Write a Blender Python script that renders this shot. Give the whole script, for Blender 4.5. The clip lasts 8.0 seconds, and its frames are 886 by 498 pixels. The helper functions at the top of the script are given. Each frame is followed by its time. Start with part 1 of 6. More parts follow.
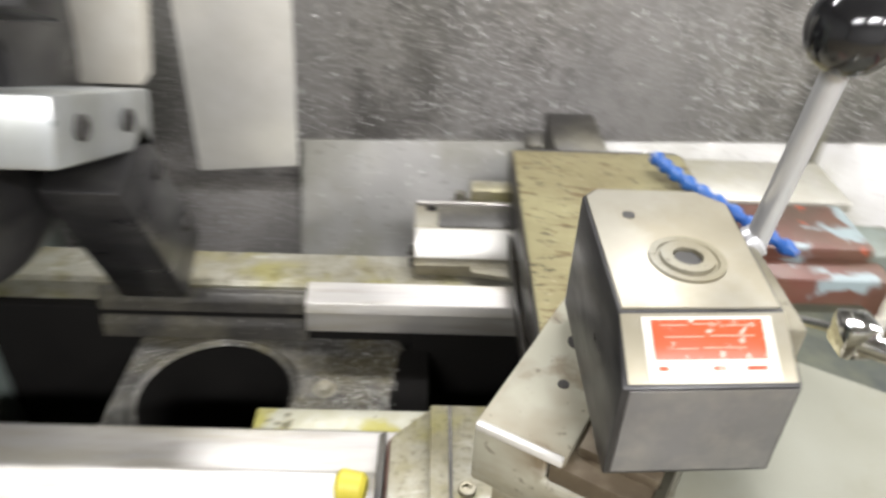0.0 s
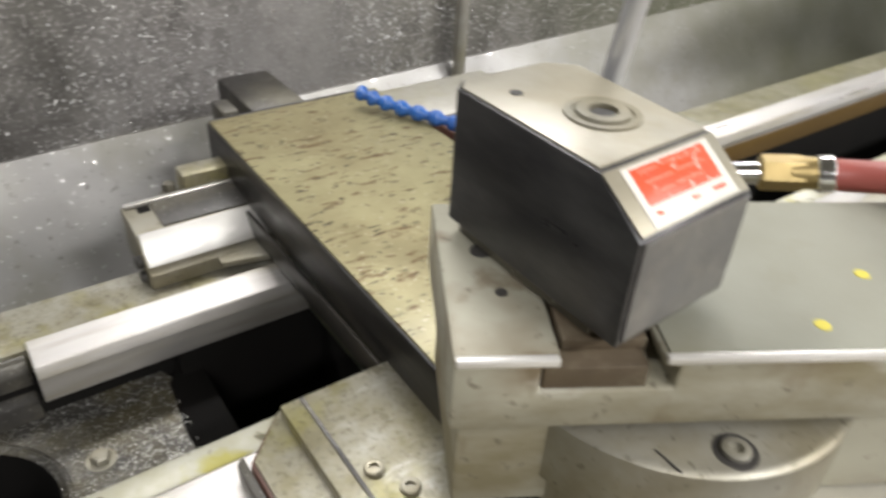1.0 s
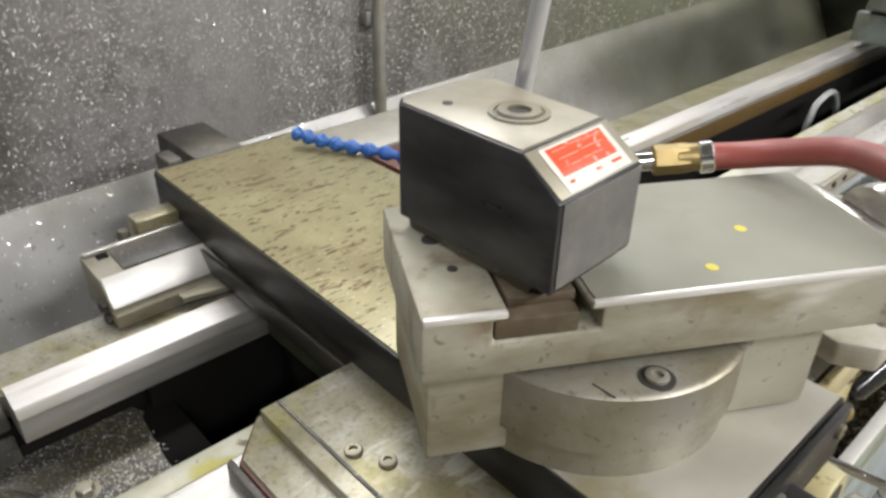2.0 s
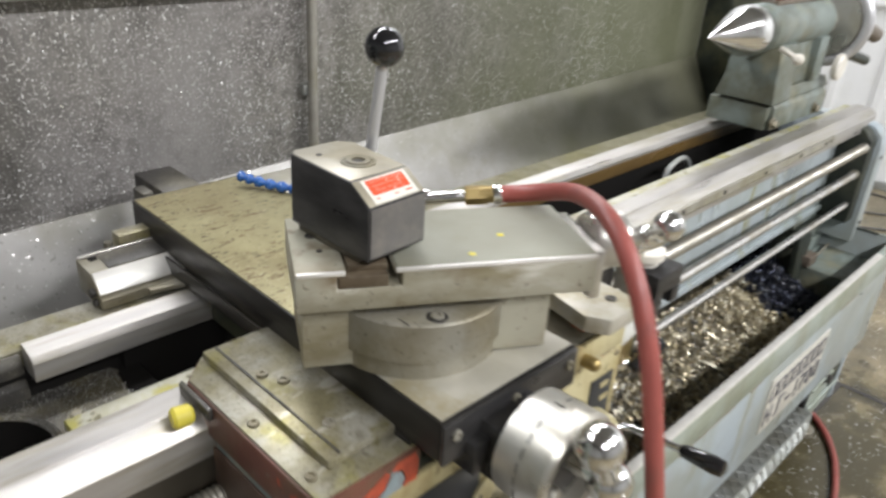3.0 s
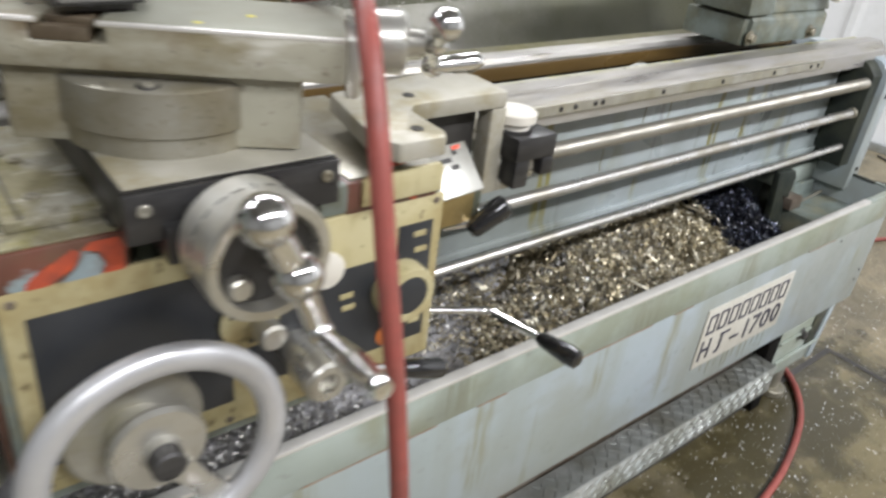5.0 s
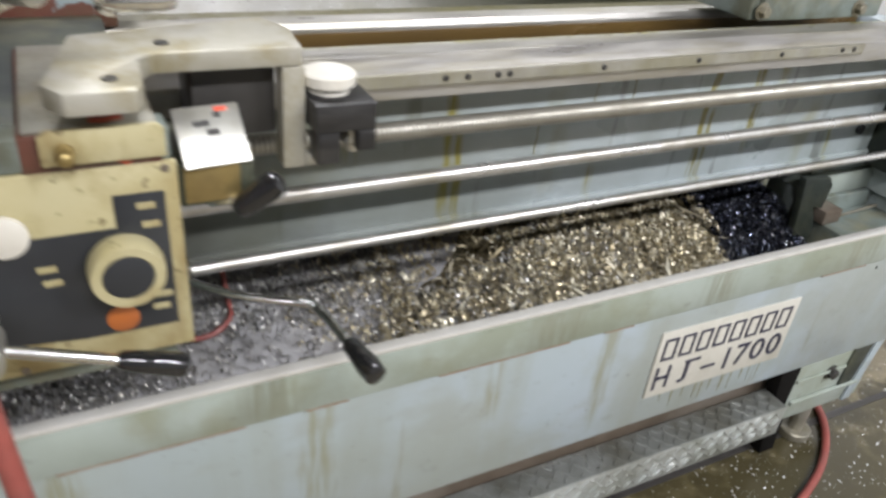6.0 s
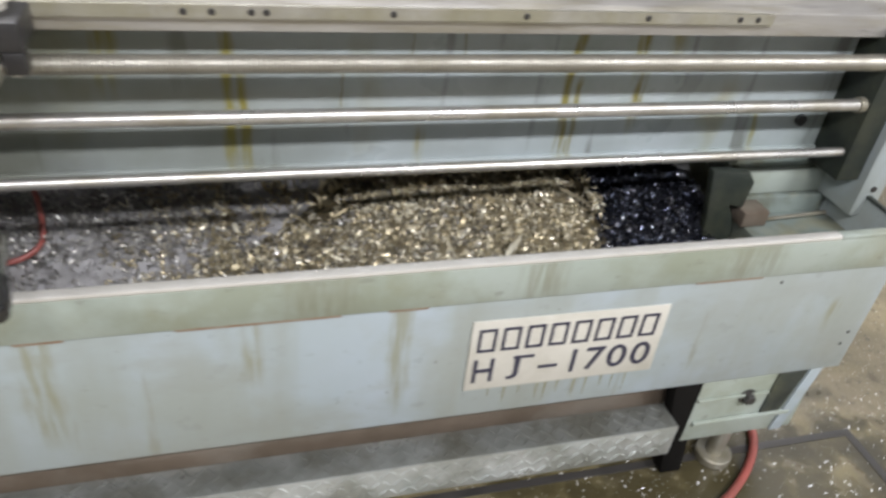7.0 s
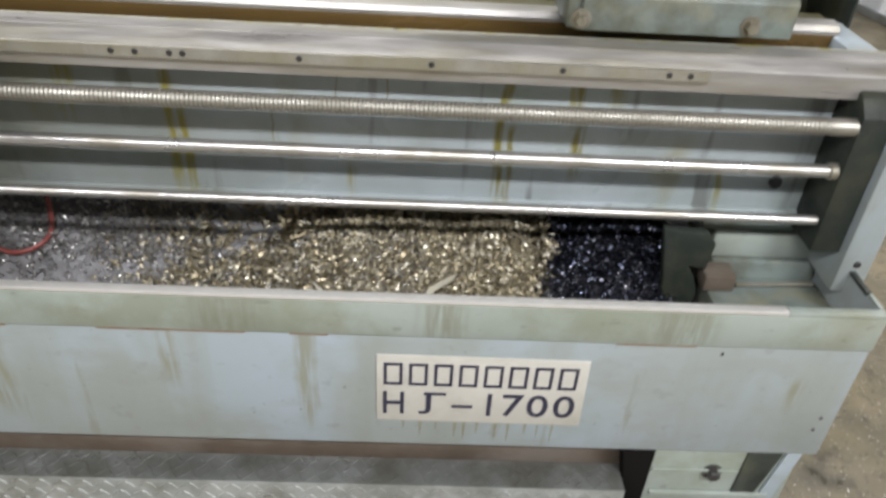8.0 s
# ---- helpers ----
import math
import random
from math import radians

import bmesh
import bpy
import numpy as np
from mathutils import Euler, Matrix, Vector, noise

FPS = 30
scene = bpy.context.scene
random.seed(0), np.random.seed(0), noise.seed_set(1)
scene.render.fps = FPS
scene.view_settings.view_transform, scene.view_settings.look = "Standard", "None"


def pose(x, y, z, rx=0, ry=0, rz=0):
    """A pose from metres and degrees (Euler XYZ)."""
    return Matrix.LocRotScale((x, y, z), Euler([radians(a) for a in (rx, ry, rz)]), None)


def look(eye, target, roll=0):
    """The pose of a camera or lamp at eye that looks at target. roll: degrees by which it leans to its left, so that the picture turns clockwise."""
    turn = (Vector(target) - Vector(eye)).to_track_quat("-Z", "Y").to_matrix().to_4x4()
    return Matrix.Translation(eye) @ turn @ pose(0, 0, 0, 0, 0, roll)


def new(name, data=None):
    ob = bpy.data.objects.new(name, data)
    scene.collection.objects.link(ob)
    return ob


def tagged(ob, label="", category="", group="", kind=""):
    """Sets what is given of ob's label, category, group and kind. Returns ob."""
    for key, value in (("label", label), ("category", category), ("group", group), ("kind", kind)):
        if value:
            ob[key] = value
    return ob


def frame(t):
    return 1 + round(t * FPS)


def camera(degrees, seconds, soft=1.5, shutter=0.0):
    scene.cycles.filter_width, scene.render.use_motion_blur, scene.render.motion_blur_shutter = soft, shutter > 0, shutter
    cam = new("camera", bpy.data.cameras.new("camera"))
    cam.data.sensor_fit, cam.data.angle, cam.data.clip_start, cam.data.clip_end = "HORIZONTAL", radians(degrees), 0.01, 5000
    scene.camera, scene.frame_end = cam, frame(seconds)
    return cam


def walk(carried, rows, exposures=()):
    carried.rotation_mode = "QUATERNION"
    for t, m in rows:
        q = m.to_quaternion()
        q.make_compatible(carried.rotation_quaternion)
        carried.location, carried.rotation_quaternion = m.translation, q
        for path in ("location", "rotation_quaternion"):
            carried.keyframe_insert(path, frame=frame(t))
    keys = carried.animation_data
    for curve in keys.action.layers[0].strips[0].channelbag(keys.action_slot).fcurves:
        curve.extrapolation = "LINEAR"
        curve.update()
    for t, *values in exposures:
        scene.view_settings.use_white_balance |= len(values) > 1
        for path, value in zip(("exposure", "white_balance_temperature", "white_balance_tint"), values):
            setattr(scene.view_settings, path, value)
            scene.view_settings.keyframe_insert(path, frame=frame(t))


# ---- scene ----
cam = camera(62.0, 8.0, soft=2.7, shutter=0.5)
PATH = [
    (0, (0.025, 0.03, 1.42), (0.069, 1.67, 0.275), 2.5),
    (0.3, (-0.046, 0.099, 1.385), (0.447, 1.615, 0.181), 5.6),
    (0.5, (-0.074, 0.114, 1.371), (0.564, 1.567, 0.156), 4.5),
    (1, (-0.087, 0.094, 1.363), (0.905, 1.413, 0.233), 3.7),
    (1.2, (-0.089, 0.082, 1.356), (0.951, 1.359, 0.221), 3.3),
    (2.3, (-0.158, 0.014, 1.391), (1.062, 1.265, 0.412), 1.0),
    (2.5, (-0.168, -0.026, 1.411), (1.067, 1.214, 0.442), 1.2),
    (3, (-0.266, -0.209, 1.466), (1.037, 1.028, 0.588), 3.9),
    (3.5, (-0.335, -0.339, 1.482), (1.027, 0.863, 0.647), 3.1),
    (4, (-0.328, -0.399, 1.407), (1.032, 0.765, 0.515), 1.9),
    (4.2, (-0.32, -0.413, 1.378), (0.983, 0.788, 0.455), 2.2),
    (5.3, (0.082, -0.416, 1.304), (1.204, 0.921, 0.326), 7.0),
    (5.5, (0.146, -0.425, 1.297), (1.214, 0.955, 0.322), 5.4),
    (6, (0.383, -0.515, 1.29), (1.225, 0.962, 0.237), 6.5),
    (6.5, (0.634, -0.622, 1.299), (1.249, 0.925, 0.19), 4.5),
    (7, (0.9, -0.625, 1.284), (1.419, 0.921, 0.126), 7.0),
    (7.5, (1.115, -0.664, 1.301), (1.411, 0.927, 0.126), 4.2),
    (8, (1.296, -0.691, 1.357), (1.366, 0.945, 0.208), 3.5),
]
walk(cam, [(t, look(eye, target, roll)) for t, eye, target, roll in PATH],
     [(0.0, 0.97, 6520, 11), (0.5, 0.80, 6560, 11), (1.0, 0.58, 6600, 11), (2.5, 0.52, 6450, 11), (3.5, 0.58, 6350, 11.5), (4.0, 0.79, 6300, 11.5), (4.2, 0.76, 6300, 11.5), (5.5, 0.42, 6300, 11.5), (6.5, 0.53, 6350, 12.5), (7.5, 0.5, 6350, 12.5), (8.0, 0.35, 6350, 12.5)])

# ---- light ----
world = bpy.data.worlds.new("workshop_air")
scene.world = world
world.use_nodes = True
world.node_tree.nodes["Background"].inputs[0].default_value = (0.9, 0.95, 1.0, 1)
world.node_tree.nodes["Background"].inputs[1].default_value = 0.012

LAMPS = [(-1.4, -2.5), (0.9, -2.5), (3.2, -2.5), (-1.4, 1.9), (0.9, 1.9), (3.2, 1.9)]
LAMP_Z = 3.55
for lx, ly in LAMPS:
    data = bpy.data.lights.new("tube_light", "AREA")
    data.shape, data.size, data.size_y = "RECTANGLE", 1.5, 0.34
    data.energy = {-1.4: 72, 0.9: 98, 3.2: 135}[lx] if ly < 0 else 44
    data.color = (0.985, 0.99, 1.0)
    ob = new("tube_light", data)
    ob.location = (lx, ly, LAMP_Z - 0.02)

# ---- materials ----


def material(name, base, rough=0.5, metal=0.0, second=None, scale=12.0, amount=0.5, bump=0.1, bump_scale=90.0,
             stretch=(1, 1, 1), dirt=None, dirt_scale=3.0, dirt_amount=0.5, vary=0.0, rough_vary=0.12, island=None, coat=0.0):
    """A surface with two scales of colour variation, dirt, uneven gloss and fine relief."""
    m = bpy.data.materials.new(name)
    m.use_nodes = True
    nt = m.node_tree
    n, l = nt.nodes, nt.links
    b = n["Principled BSDF"]
    b.inputs["Metallic"].default_value = metal
    if coat:
        b.inputs["Coat Weight"].default_value = coat
        b.inputs["Coat Roughness"].default_value = 0.15
    geo = n.new("ShaderNodeTexCoord")
    mp = n.new("ShaderNodeMapping")
    mp.inputs["Scale"].default_value = stretch
    # world-sized pattern: object coordinates are in metres
    l.new(geo.outputs["Object"], mp.inputs["Vector"])

    def noise_tex(s, detail=4.0, r=0.55, vec=None):
        t = n.new("ShaderNodeTexNoise")
        t.inputs["Scale"].default_value = s
        t.inputs["Detail"].default_value = detail
        t.inputs["Roughness"].default_value = r
        l.new((vec or mp).outputs["Vector"], t.inputs["Vector"])
        return t

    def ramp(src, lo, hi):
        r = n.new("ShaderNodeMapRange")
        r.inputs["From Min"].default_value, r.inputs["From Max"].default_value = lo, hi
        l.new(src, r.inputs["Value"])
        return r.outputs["Result"]

    def mix(fac, a, c, blend="MIX"):
        x = n.new("ShaderNodeMix")
        x.data_type, x.blend_type = "RGBA", blend
        if isinstance(fac, float):
            x.inputs["Factor"].default_value = fac
        else:
            l.new(fac, x.inputs["Factor"])
        for sock, v in (("A", a), ("B", c)):
            s_ = [i for i in x.inputs if i.name == sock and i.type == "RGBA"][0]
            if isinstance(v, tuple):
                s_.default_value = (*v, 1)
            else:
                l.new(v, s_)
        return [o for o in x.outputs if o.type == "RGBA"][0]

    def times(src, k):
        t = n.new("ShaderNodeMath")
        t.operation = "MULTIPLY"
        t.inputs[1].default_value = k
        l.new(src, t.inputs[0])
        return t.outputs[0]

    small = noise_tex(scale)
    second = second or tuple(c * 0.7 for c in base)
    colour = mix(times(ramp(small.outputs["Fac"], 0.35, 0.7), amount), base, second)
    if island:
        g = n.new("ShaderNodeNewGeometry")
        cr = n.new("ShaderNodeValToRGB")
        els = cr.color_ramp.elements
        while len(els) < len(island):
            els.new(0.5)
        for k, c in enumerate(island):
            els[k].position = k / (len(island) - 1)
            els[k].color = (*c, 1)
        l.new(g.outputs["Random Per Island"], cr.inputs["Fac"])
        colour = cr.outputs["Color"]
    if vary:
        oi = n.new("ShaderNodeObjectInfo")
        colour = mix(times(oi.outputs["Random"], vary), colour, second)
    if dirt:
        big = noise_tex(dirt_scale, 6.0, 0.65)
        colour = mix(times(ramp(big.outputs["Fac"], 0.46, 0.62), dirt_amount), colour, dirt)
    l.new(colour, b.inputs["Base Color"])
    fine = noise_tex(bump_scale, 3.0)
    rr = n.new("ShaderNodeMapRange")
    rr.inputs["To Min"].default_value = max(0.03, rough - rough_vary)
    rr.inputs["To Max"].default_value = min(1.0, rough + rough_vary)
    rr.inputs["From Min"].default_value, rr.inputs["From Max"].default_value = 0.3, 0.7
    l.new(small.outputs["Fac"], rr.inputs["Value"])
    l.new(rr.outputs["Result"], b.inputs["Roughness"])
    if bump:
        bp = n.new("ShaderNodeBump")
        bp.inputs["Strength"].default_value = bump
        bp.inputs["Distance"].default_value = 0.002
        l.new(fine.outputs["Fac"], bp.inputs["Height"])
        l.new(bp.outputs["Normal"], b.inputs["Normal"])
    return m


def overlay(m, colour, scale, lo, hi, stretch=(1, 1, 1), amount=1.0, kind="NOISE", rough=None, metal=None, detail=4.0, offset=(0, 0, 0)):
    """Lay spots, flecks or runs of another colour over a material."""
    nt = m.node_tree
    n, l = nt.nodes, nt.links
    b = n["Principled BSDF"]
    old = b.inputs["Base Color"].links[0].from_socket
    geo = n.new("ShaderNodeTexCoord")
    mp = n.new("ShaderNodeMapping")
    mp.inputs["Scale"].default_value = stretch
    mp.inputs["Location"].default_value = offset
    l.new(geo.outputs["Object"], mp.inputs["Vector"])
    if kind == "NOISE":
        t = n.new("ShaderNodeTexNoise")
        t.inputs["Detail"].default_value = detail
        out = t.outputs["Fac"]
    else:
        t = n.new("ShaderNodeTexVoronoi")
        out = t.outputs["Distance"]
    t.inputs["Scale"].default_value = scale
    l.new(mp.outputs["Vector"], t.inputs["Vector"])
    r = n.new("ShaderNodeMapRange")
    r.inputs["From Min"].default_value, r.inputs["From Max"].default_value = lo, hi
    r.inputs["To Max"].default_value = amount
    l.new(out, r.inputs["Value"])
    x = n.new("ShaderNodeMix")
    x.data_type = "RGBA"
    l.new(r.outputs["Result"], x.inputs["Factor"])
    ins = [i for i in x.inputs if i.type == "RGBA"]
    l.new(old, ins[0])
    ins[1].default_value = (*colour, 1)
    l.new([o for o in x.outputs if o.type == "RGBA"][0], b.inputs["Base Color"])
    for key, value in (("Roughness", rough), ("Metallic", metal)):
        if value is None:
            continue
        f = n.new("ShaderNodeMix")
        f.data_type = "FLOAT"
        l.new(r.outputs["Result"], f.inputs[0])
        if b.inputs[key].links:
            l.new(b.inputs[key].links[0].from_socket, f.inputs[2])
        else:
            f.inputs[2].default_value = b.inputs[key].default_value
        f.inputs[3].default_value = value
        l.new(f.outputs[0], b.inputs[key])
    return m


STEEL = material("machined_steel", (0.34, 0.325, 0.275), 0.42, 0.5, (0.22, 0.205, 0.155), 14, 0.8, 0.08, 160, dirt=(0.17, 0.14, 0.07), dirt_scale=9, dirt_amount=0.6)
overlay(STEEL, (0.11, 0.085, 0.04), 9, 0.50, 0.66, (1, 1, 0.35), 0.5)
overlay(STEEL, (0.075, 0.06, 0.03), 210, 0.63, 0.68, amount=0.45)
STAINED = material("oil_stained_plate_steel", (0.36, 0.345, 0.29), 0.42, 0.45, (0.24, 0.225, 0.165), 20, 0.9, 0.12, 180, dirt=(0.17, 0.145, 0.06), dirt_scale=13, dirt_amount=0.7)
overlay(STAINED, (0.26, 0.235, 0.06), 16, 0.54, 0.68, amount=0.7)
overlay(STAINED, (0.15, 0.13, 0.03), 34, 0.60, 0.70, amount=0.7)
overlay(STAINED, (0.10, 0.085, 0.05), 95, 0.60, 0.70, (1.0, 0.5, 1.0), amount=0.55)
overlay(STAINED, (0.10, 0.085, 0.05), 260, 0.52, 0.70, amount=0.5)
overlay(STAINED, (0.55, 0.53, 0.47), 60, 0.62, 0.70, (0.4, 1.2, 1.0), amount=0.45)
GROUND = material("ground_way_steel", (0.37, 0.355, 0.34), 0.38, 0.65, (0.48, 0.46, 0.42), 6, 0.7, 0.04, 220, (1, 9, 9), dirt=(0.30, 0.27, 0.18), dirt_scale=5, dirt_amount=0.5)
overlay(GROUND, (0.20, 0.18, 0.14), 40, 0.58, 0.74, (0.2, 1.5, 1.5), 0.4)
ROD = material("polished_rod_steel", (0.62, 0.61, 0.59), 0.34, 0.85, (0.48, 0.46, 0.41), 9, 0.6, 0.0, 150, dirt=(0.22, 0.18, 0.10), dirt_scale=9, dirt_amount=0.4)
SCREW = material("leadscrew_steel", (0.46, 0.44, 0.39), 0.46, 0.85, (0.27, 0.25, 0.20), 12, 0.7, 0.05, 150)
OILY = material("oily_slide_steel", (0.335, 0.305, 0.165), 0.48, 0.45, (0.19, 0.16, 0.08), 10, 0.8, 0.08, 120, dirt=(0.14, 0.11, 0.05), dirt_scale=6, dirt_amount=0.45, coat=0.1)
overlay(OILY, (0.10, 0.055, 0.018), 48, 0.60, 0.65, (1, 3.6, 1), 0.85)
overlay(OILY, (0.04, 0.026, 0.012), 85, 0.625, 0.66, (1, 3.2, 1), 0.95)
overlay(OILY, (0.45, 0.41, 0.30), 170, 0.64, 0.70, (1, 2, 1), 0.7)
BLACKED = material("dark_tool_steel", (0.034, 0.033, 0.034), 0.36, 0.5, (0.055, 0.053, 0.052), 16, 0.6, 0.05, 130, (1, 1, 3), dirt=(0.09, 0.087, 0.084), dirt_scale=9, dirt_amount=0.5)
# Paler steels for the block's front and top: fall of light put into colour.
POSTHALFLIT = material("half_lit_block_steel", (0.19, 0.185, 0.18), 0.4, 0.5, (0.13, 0.125, 0.12), 18, 0.7, 0.05, 150, dirt=(0.30, 0.28, 0.24), dirt_scale=13, dirt_amount=0.6)
POSTLIT = material("lit_block_steel", (0.40, 0.375, 0.31), 0.42, 0.4, (0.29, 0.27, 0.215), 18, 0.7, 0.05, 170, dirt=(0.26, 0.22, 0.13), dirt_scale=14, dirt_amount=0.45)
CAST = material("greasy_cast_iron", (0.06, 0.056, 0.05), 0.45, 0.3, (0.03, 0.028, 0.025), 18, 0.9, 0.35, 70, dirt=(0.16, 0.145, 0.10), dirt_scale=8, dirt_amount=0.5)
overlay(CAST, (0.42, 0.41, 0.38), 380, 0.64, 0.70, amount=0.6, rough=0.25, metal=0.8)
WEB = material("chip_dusted_casting", (0.085, 0.08, 0.07), 0.45, 0.35, (0.04, 0.037, 0.032), 30, 0.9, 0.4, 120, dirt=(0.13, 0.11, 0.05), dirt_scale=14, dirt_amount=0.6)
overlay(WEB, (0.55, 0.54, 0.50), 480, 0.56, 0.64, amount=0.75, rough=0.22, metal=0.9)
CHROME = material("worn_chrome", (0.78, 0.78, 0.77), 0.16, 1.0, (0.62, 0.61, 0.59), 20, 0.6, 0.03, 120, rough_vary=0.08)
# Near black with little gloss: the shade inside the bed, put into the colour.
SHADEBLACK = material("shade_black", (0.006, 0.0055, 0.005), 0.9, 0.0, (0.010, 0.009, 0.008), 20, 0.6, 0.1, 60)
SHADEBLACK.node_tree.nodes["Principled BSDF"].inputs["Specular IOR Level"].default_value = 0.1
ALU = material("cast_aluminium", (0.60, 0.60, 0.61), 0.4, 0.6, (0.50, 0.50, 0.51), 22, 0.6, 0.08, 160)
DIAL = material("satin_dial_metal", (0.58, 0.57, 0.53), 0.33, 0.8, (0.46, 0.45, 0.40), 16, 0.6, 0.05, 150, dirt=(0.35, 0.31, 0.20), dirt_scale=11, dirt_amount=0.4)
CREAM = material("oil_stained_cream_plate", (0.50, 0.45, 0.27), 0.42, 0.15, (0.42, 0.36, 0.18), 13, 0.8, 0.06, 120, dirt=(0.28, 0.21, 0.08), dirt_scale=10, dirt_amount=0.55)
overlay(CREAM, (0.20, 0.13, 0.04), 14, 0.52, 0.68, (1, 1, 0.5), 0.7, detail=7.0)
overlay(CREAM, (0.10, 0.075, 0.03), 60, 0.62, 0.70, amount=0.7)
BEIGE = material("oil_filmed_bracket_steel", (0.40, 0.385, 0.34), 0.42, 0.45, (0.26, 0.245, 0.20), 24, 0.7, 0.05, 120, dirt=(0.26, 0.24, 0.13), dirt_scale=7, dirt_amount=0.5)
PANELBLK = material("black_enamel_panel", (0.022, 0.024, 0.028), 0.4, 0.0, (0.04, 0.042, 0.045), 14, 0.6, 0.05, 120)
BAKELITE = material("glossy_black_plastic", (0.010, 0.010, 0.011), 0.12, 0.0, (0.016, 0.015, 0.015), 18, 0.5, 0.02, 90, rough_vary=0.05, coat=0.5)
RED = material("worn_red_oxide_paint", (0.145, 0.052, 0.036), 0.42, 0.05, (0.085, 0.036, 0.026), 11, 0.8, 0.12, 90, dirt=(0.12, 0.085, 0.05), dirt_scale=9, dirt_amount=0.6)
overlay(RED, (0.05, 0.042, 0.028), 6, 0.42, 0.62, amount=0.75)
overlay(RED, (0.42, 0.07, 0.025), 24, 0.62, 0.66, amount=0.75)
overlay(RED, (0.26, 0.33, 0.34), 17, 0.62, 0.66, amount=0.85, offset=(3, 1, 0))
PAINT = material("aged_blue_green_paint", (0.352, 0.405, 0.442), 0.40, 0.0, (0.33, 0.385, 0.405), 7, 0.8, 0.06, 60, dirt=(0.28, 0.295, 0.25), dirt_scale=2.6, dirt_amount=0.55)
overlay(PAINT, (0.25, 0.265, 0.225), 5, 0.53, 0.74, (1.0, 1.0, 0.35), 0.5)
overlay(PAINT, (0.20, 0.185, 0.10), 26, 0.66, 0.74, (1.0, 1.0, 0.16), 0.5)
overlay(PAINT, (0.16, 0.165, 0.15), 38, 0.64, 0.72, (0.8, 0.8, 1.0), 0.22)
overlay(PAINT, (0.25, 0.26, 0.205), 12, 0.50, 0.72, (1, 1, 0.12), 0.45)
overlay(PAINT, (0.13, 0.12, 0.09), 90, 0.70, 0.75, (1, 1, 1), 0.6)
overlay(PAINT, (0.28, 0.30, 0.28), 16, 0.52, 0.66, (0.5, 0.5, 1.2), 0.45)
PANBAND = material("dulled_blue_green_paint", (0.34, 0.38, 0.345), 0.40, 0.0, (0.28, 0.315, 0.27), 9, 0.8, 0.07, 60, dirt=(0.20, 0.215, 0.14), dirt_scale=4, dirt_amount=0.6)
overlay(PANBAND, (0.22, 0.215, 0.13), 13, 0.56, 0.74, (0.8, 1.0, 0.6), 0.5)
overlay(PANBAND, (0.15, 0.15, 0.12), 45, 0.64, 0.72, (0.6, 1.0, 1.0), 0.45)
BEDPAINT = material("bed_blue_green_paint", (0.39, 0.435, 0.45), 0.36, 0.0, (0.33, 0.37, 0.375), 6, 0.8, 0.05, 60, dirt=(0.23, 0.27, 0.22), dirt_scale=3.4, dirt_amount=0.5)
overlay(BEDPAINT, (0.17, 0.185, 0.16), 4, 0.50, 0.68, (1.0, 1.0, 0.45), 0.55)
overlay(BEDPAINT, (0.20, 0.175, 0.035), 22, 0.68, 0.71, (1.0, 1.0, 0.09), 0.6, detail=3.0)
overlay(BEDPAINT, (0.24, 0.22, 0.09), 5, 0.60, 0.68, (1.0, 1.0, 0.5), 0.5)
overlay(BEDPAINT, (0.10, 0.10, 0.085), 20, 0.60, 0.68, (1.0, 1.0, 0.12), 0.6)
RUST = material("rust_line", (0.22, 0.13, 0.075), 0.6, 0.0, (0.30, 0.26, 0.21), 40, 0.9, 0.05, 90)
OILRUN = material("dried_oil_run", (0.26, 0.265, 0.19), 0.4, 0.0, (0.20, 0.19, 0.11), 60, 0.8, 0.02, 90)
# Near black, far darker than the oil-filmed top of the same slide.
EDGE = material("near_black_slide_side", (0.013, 0.012, 0.011), 0.42, 0.05, (0.026, 0.024, 0.021), 20, 0.8, 0.06, 120, (0.5, 0.5, 3), dirt=(0.07, 0.06, 0.045), dirt_scale=8, dirt_amount=0.5)
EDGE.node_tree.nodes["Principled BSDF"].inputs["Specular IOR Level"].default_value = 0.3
SIDEBROWN = material("oily_brown_side_paint", (0.075, 0.040, 0.027), 0.42, 0.05, (0.045, 0.030, 0.022), 12, 0.8, 0.12, 90, dirt=(0.05, 0.045, 0.035), dirt_scale=8, dirt_amount=0.6)
overlay(SIDEBROWN, (0.16, 0.055, 0.03), 9, 0.56, 0.66, (1, 1, 0.4), 0.6)
GREENDK = material("dark_green_greasy_paint", (0.042, 0.05, 0.043), 0.42, 0.1, (0.022, 0.026, 0.022), 12, 0.8, 0.12, 70, dirt=(0.14, 0.14, 0.08), dirt_scale=8, dirt_amount=0.5)
TAILPAINT = material("tailstock_grey_green_paint", (0.20, 0.235, 0.215), 0.4, 0.05, (0.14, 0.165, 0.15), 8, 0.8, 0.08, 70, dirt=(0.10, 0.095, 0.055), dirt_scale=8, dirt_amount=0.7)
overlay(TAILPAINT, (0.27, 0.25, 0.16), 11, 0.54, 0.68, amount=0.55)
GUSSET = material("oily_dark_green_plate", (0.020, 0.026, 0.020), 0.6, 0.1, (0.012, 0.016, 0.012), 20, 0.8, 0.1, 80, dirt=(0.05, 0.052, 0.032), dirt_scale=14, dirt_amount=0.5)
WIPED = material("wiped_slide_steel", (0.46, 0.44, 0.38), 0.45, 0.35, (0.36, 0.34, 0.27), 14, 0.8, 0.06, 150, dirt=(0.27, 0.225, 0.11), dirt_scale=11, dirt_amount=0.7)
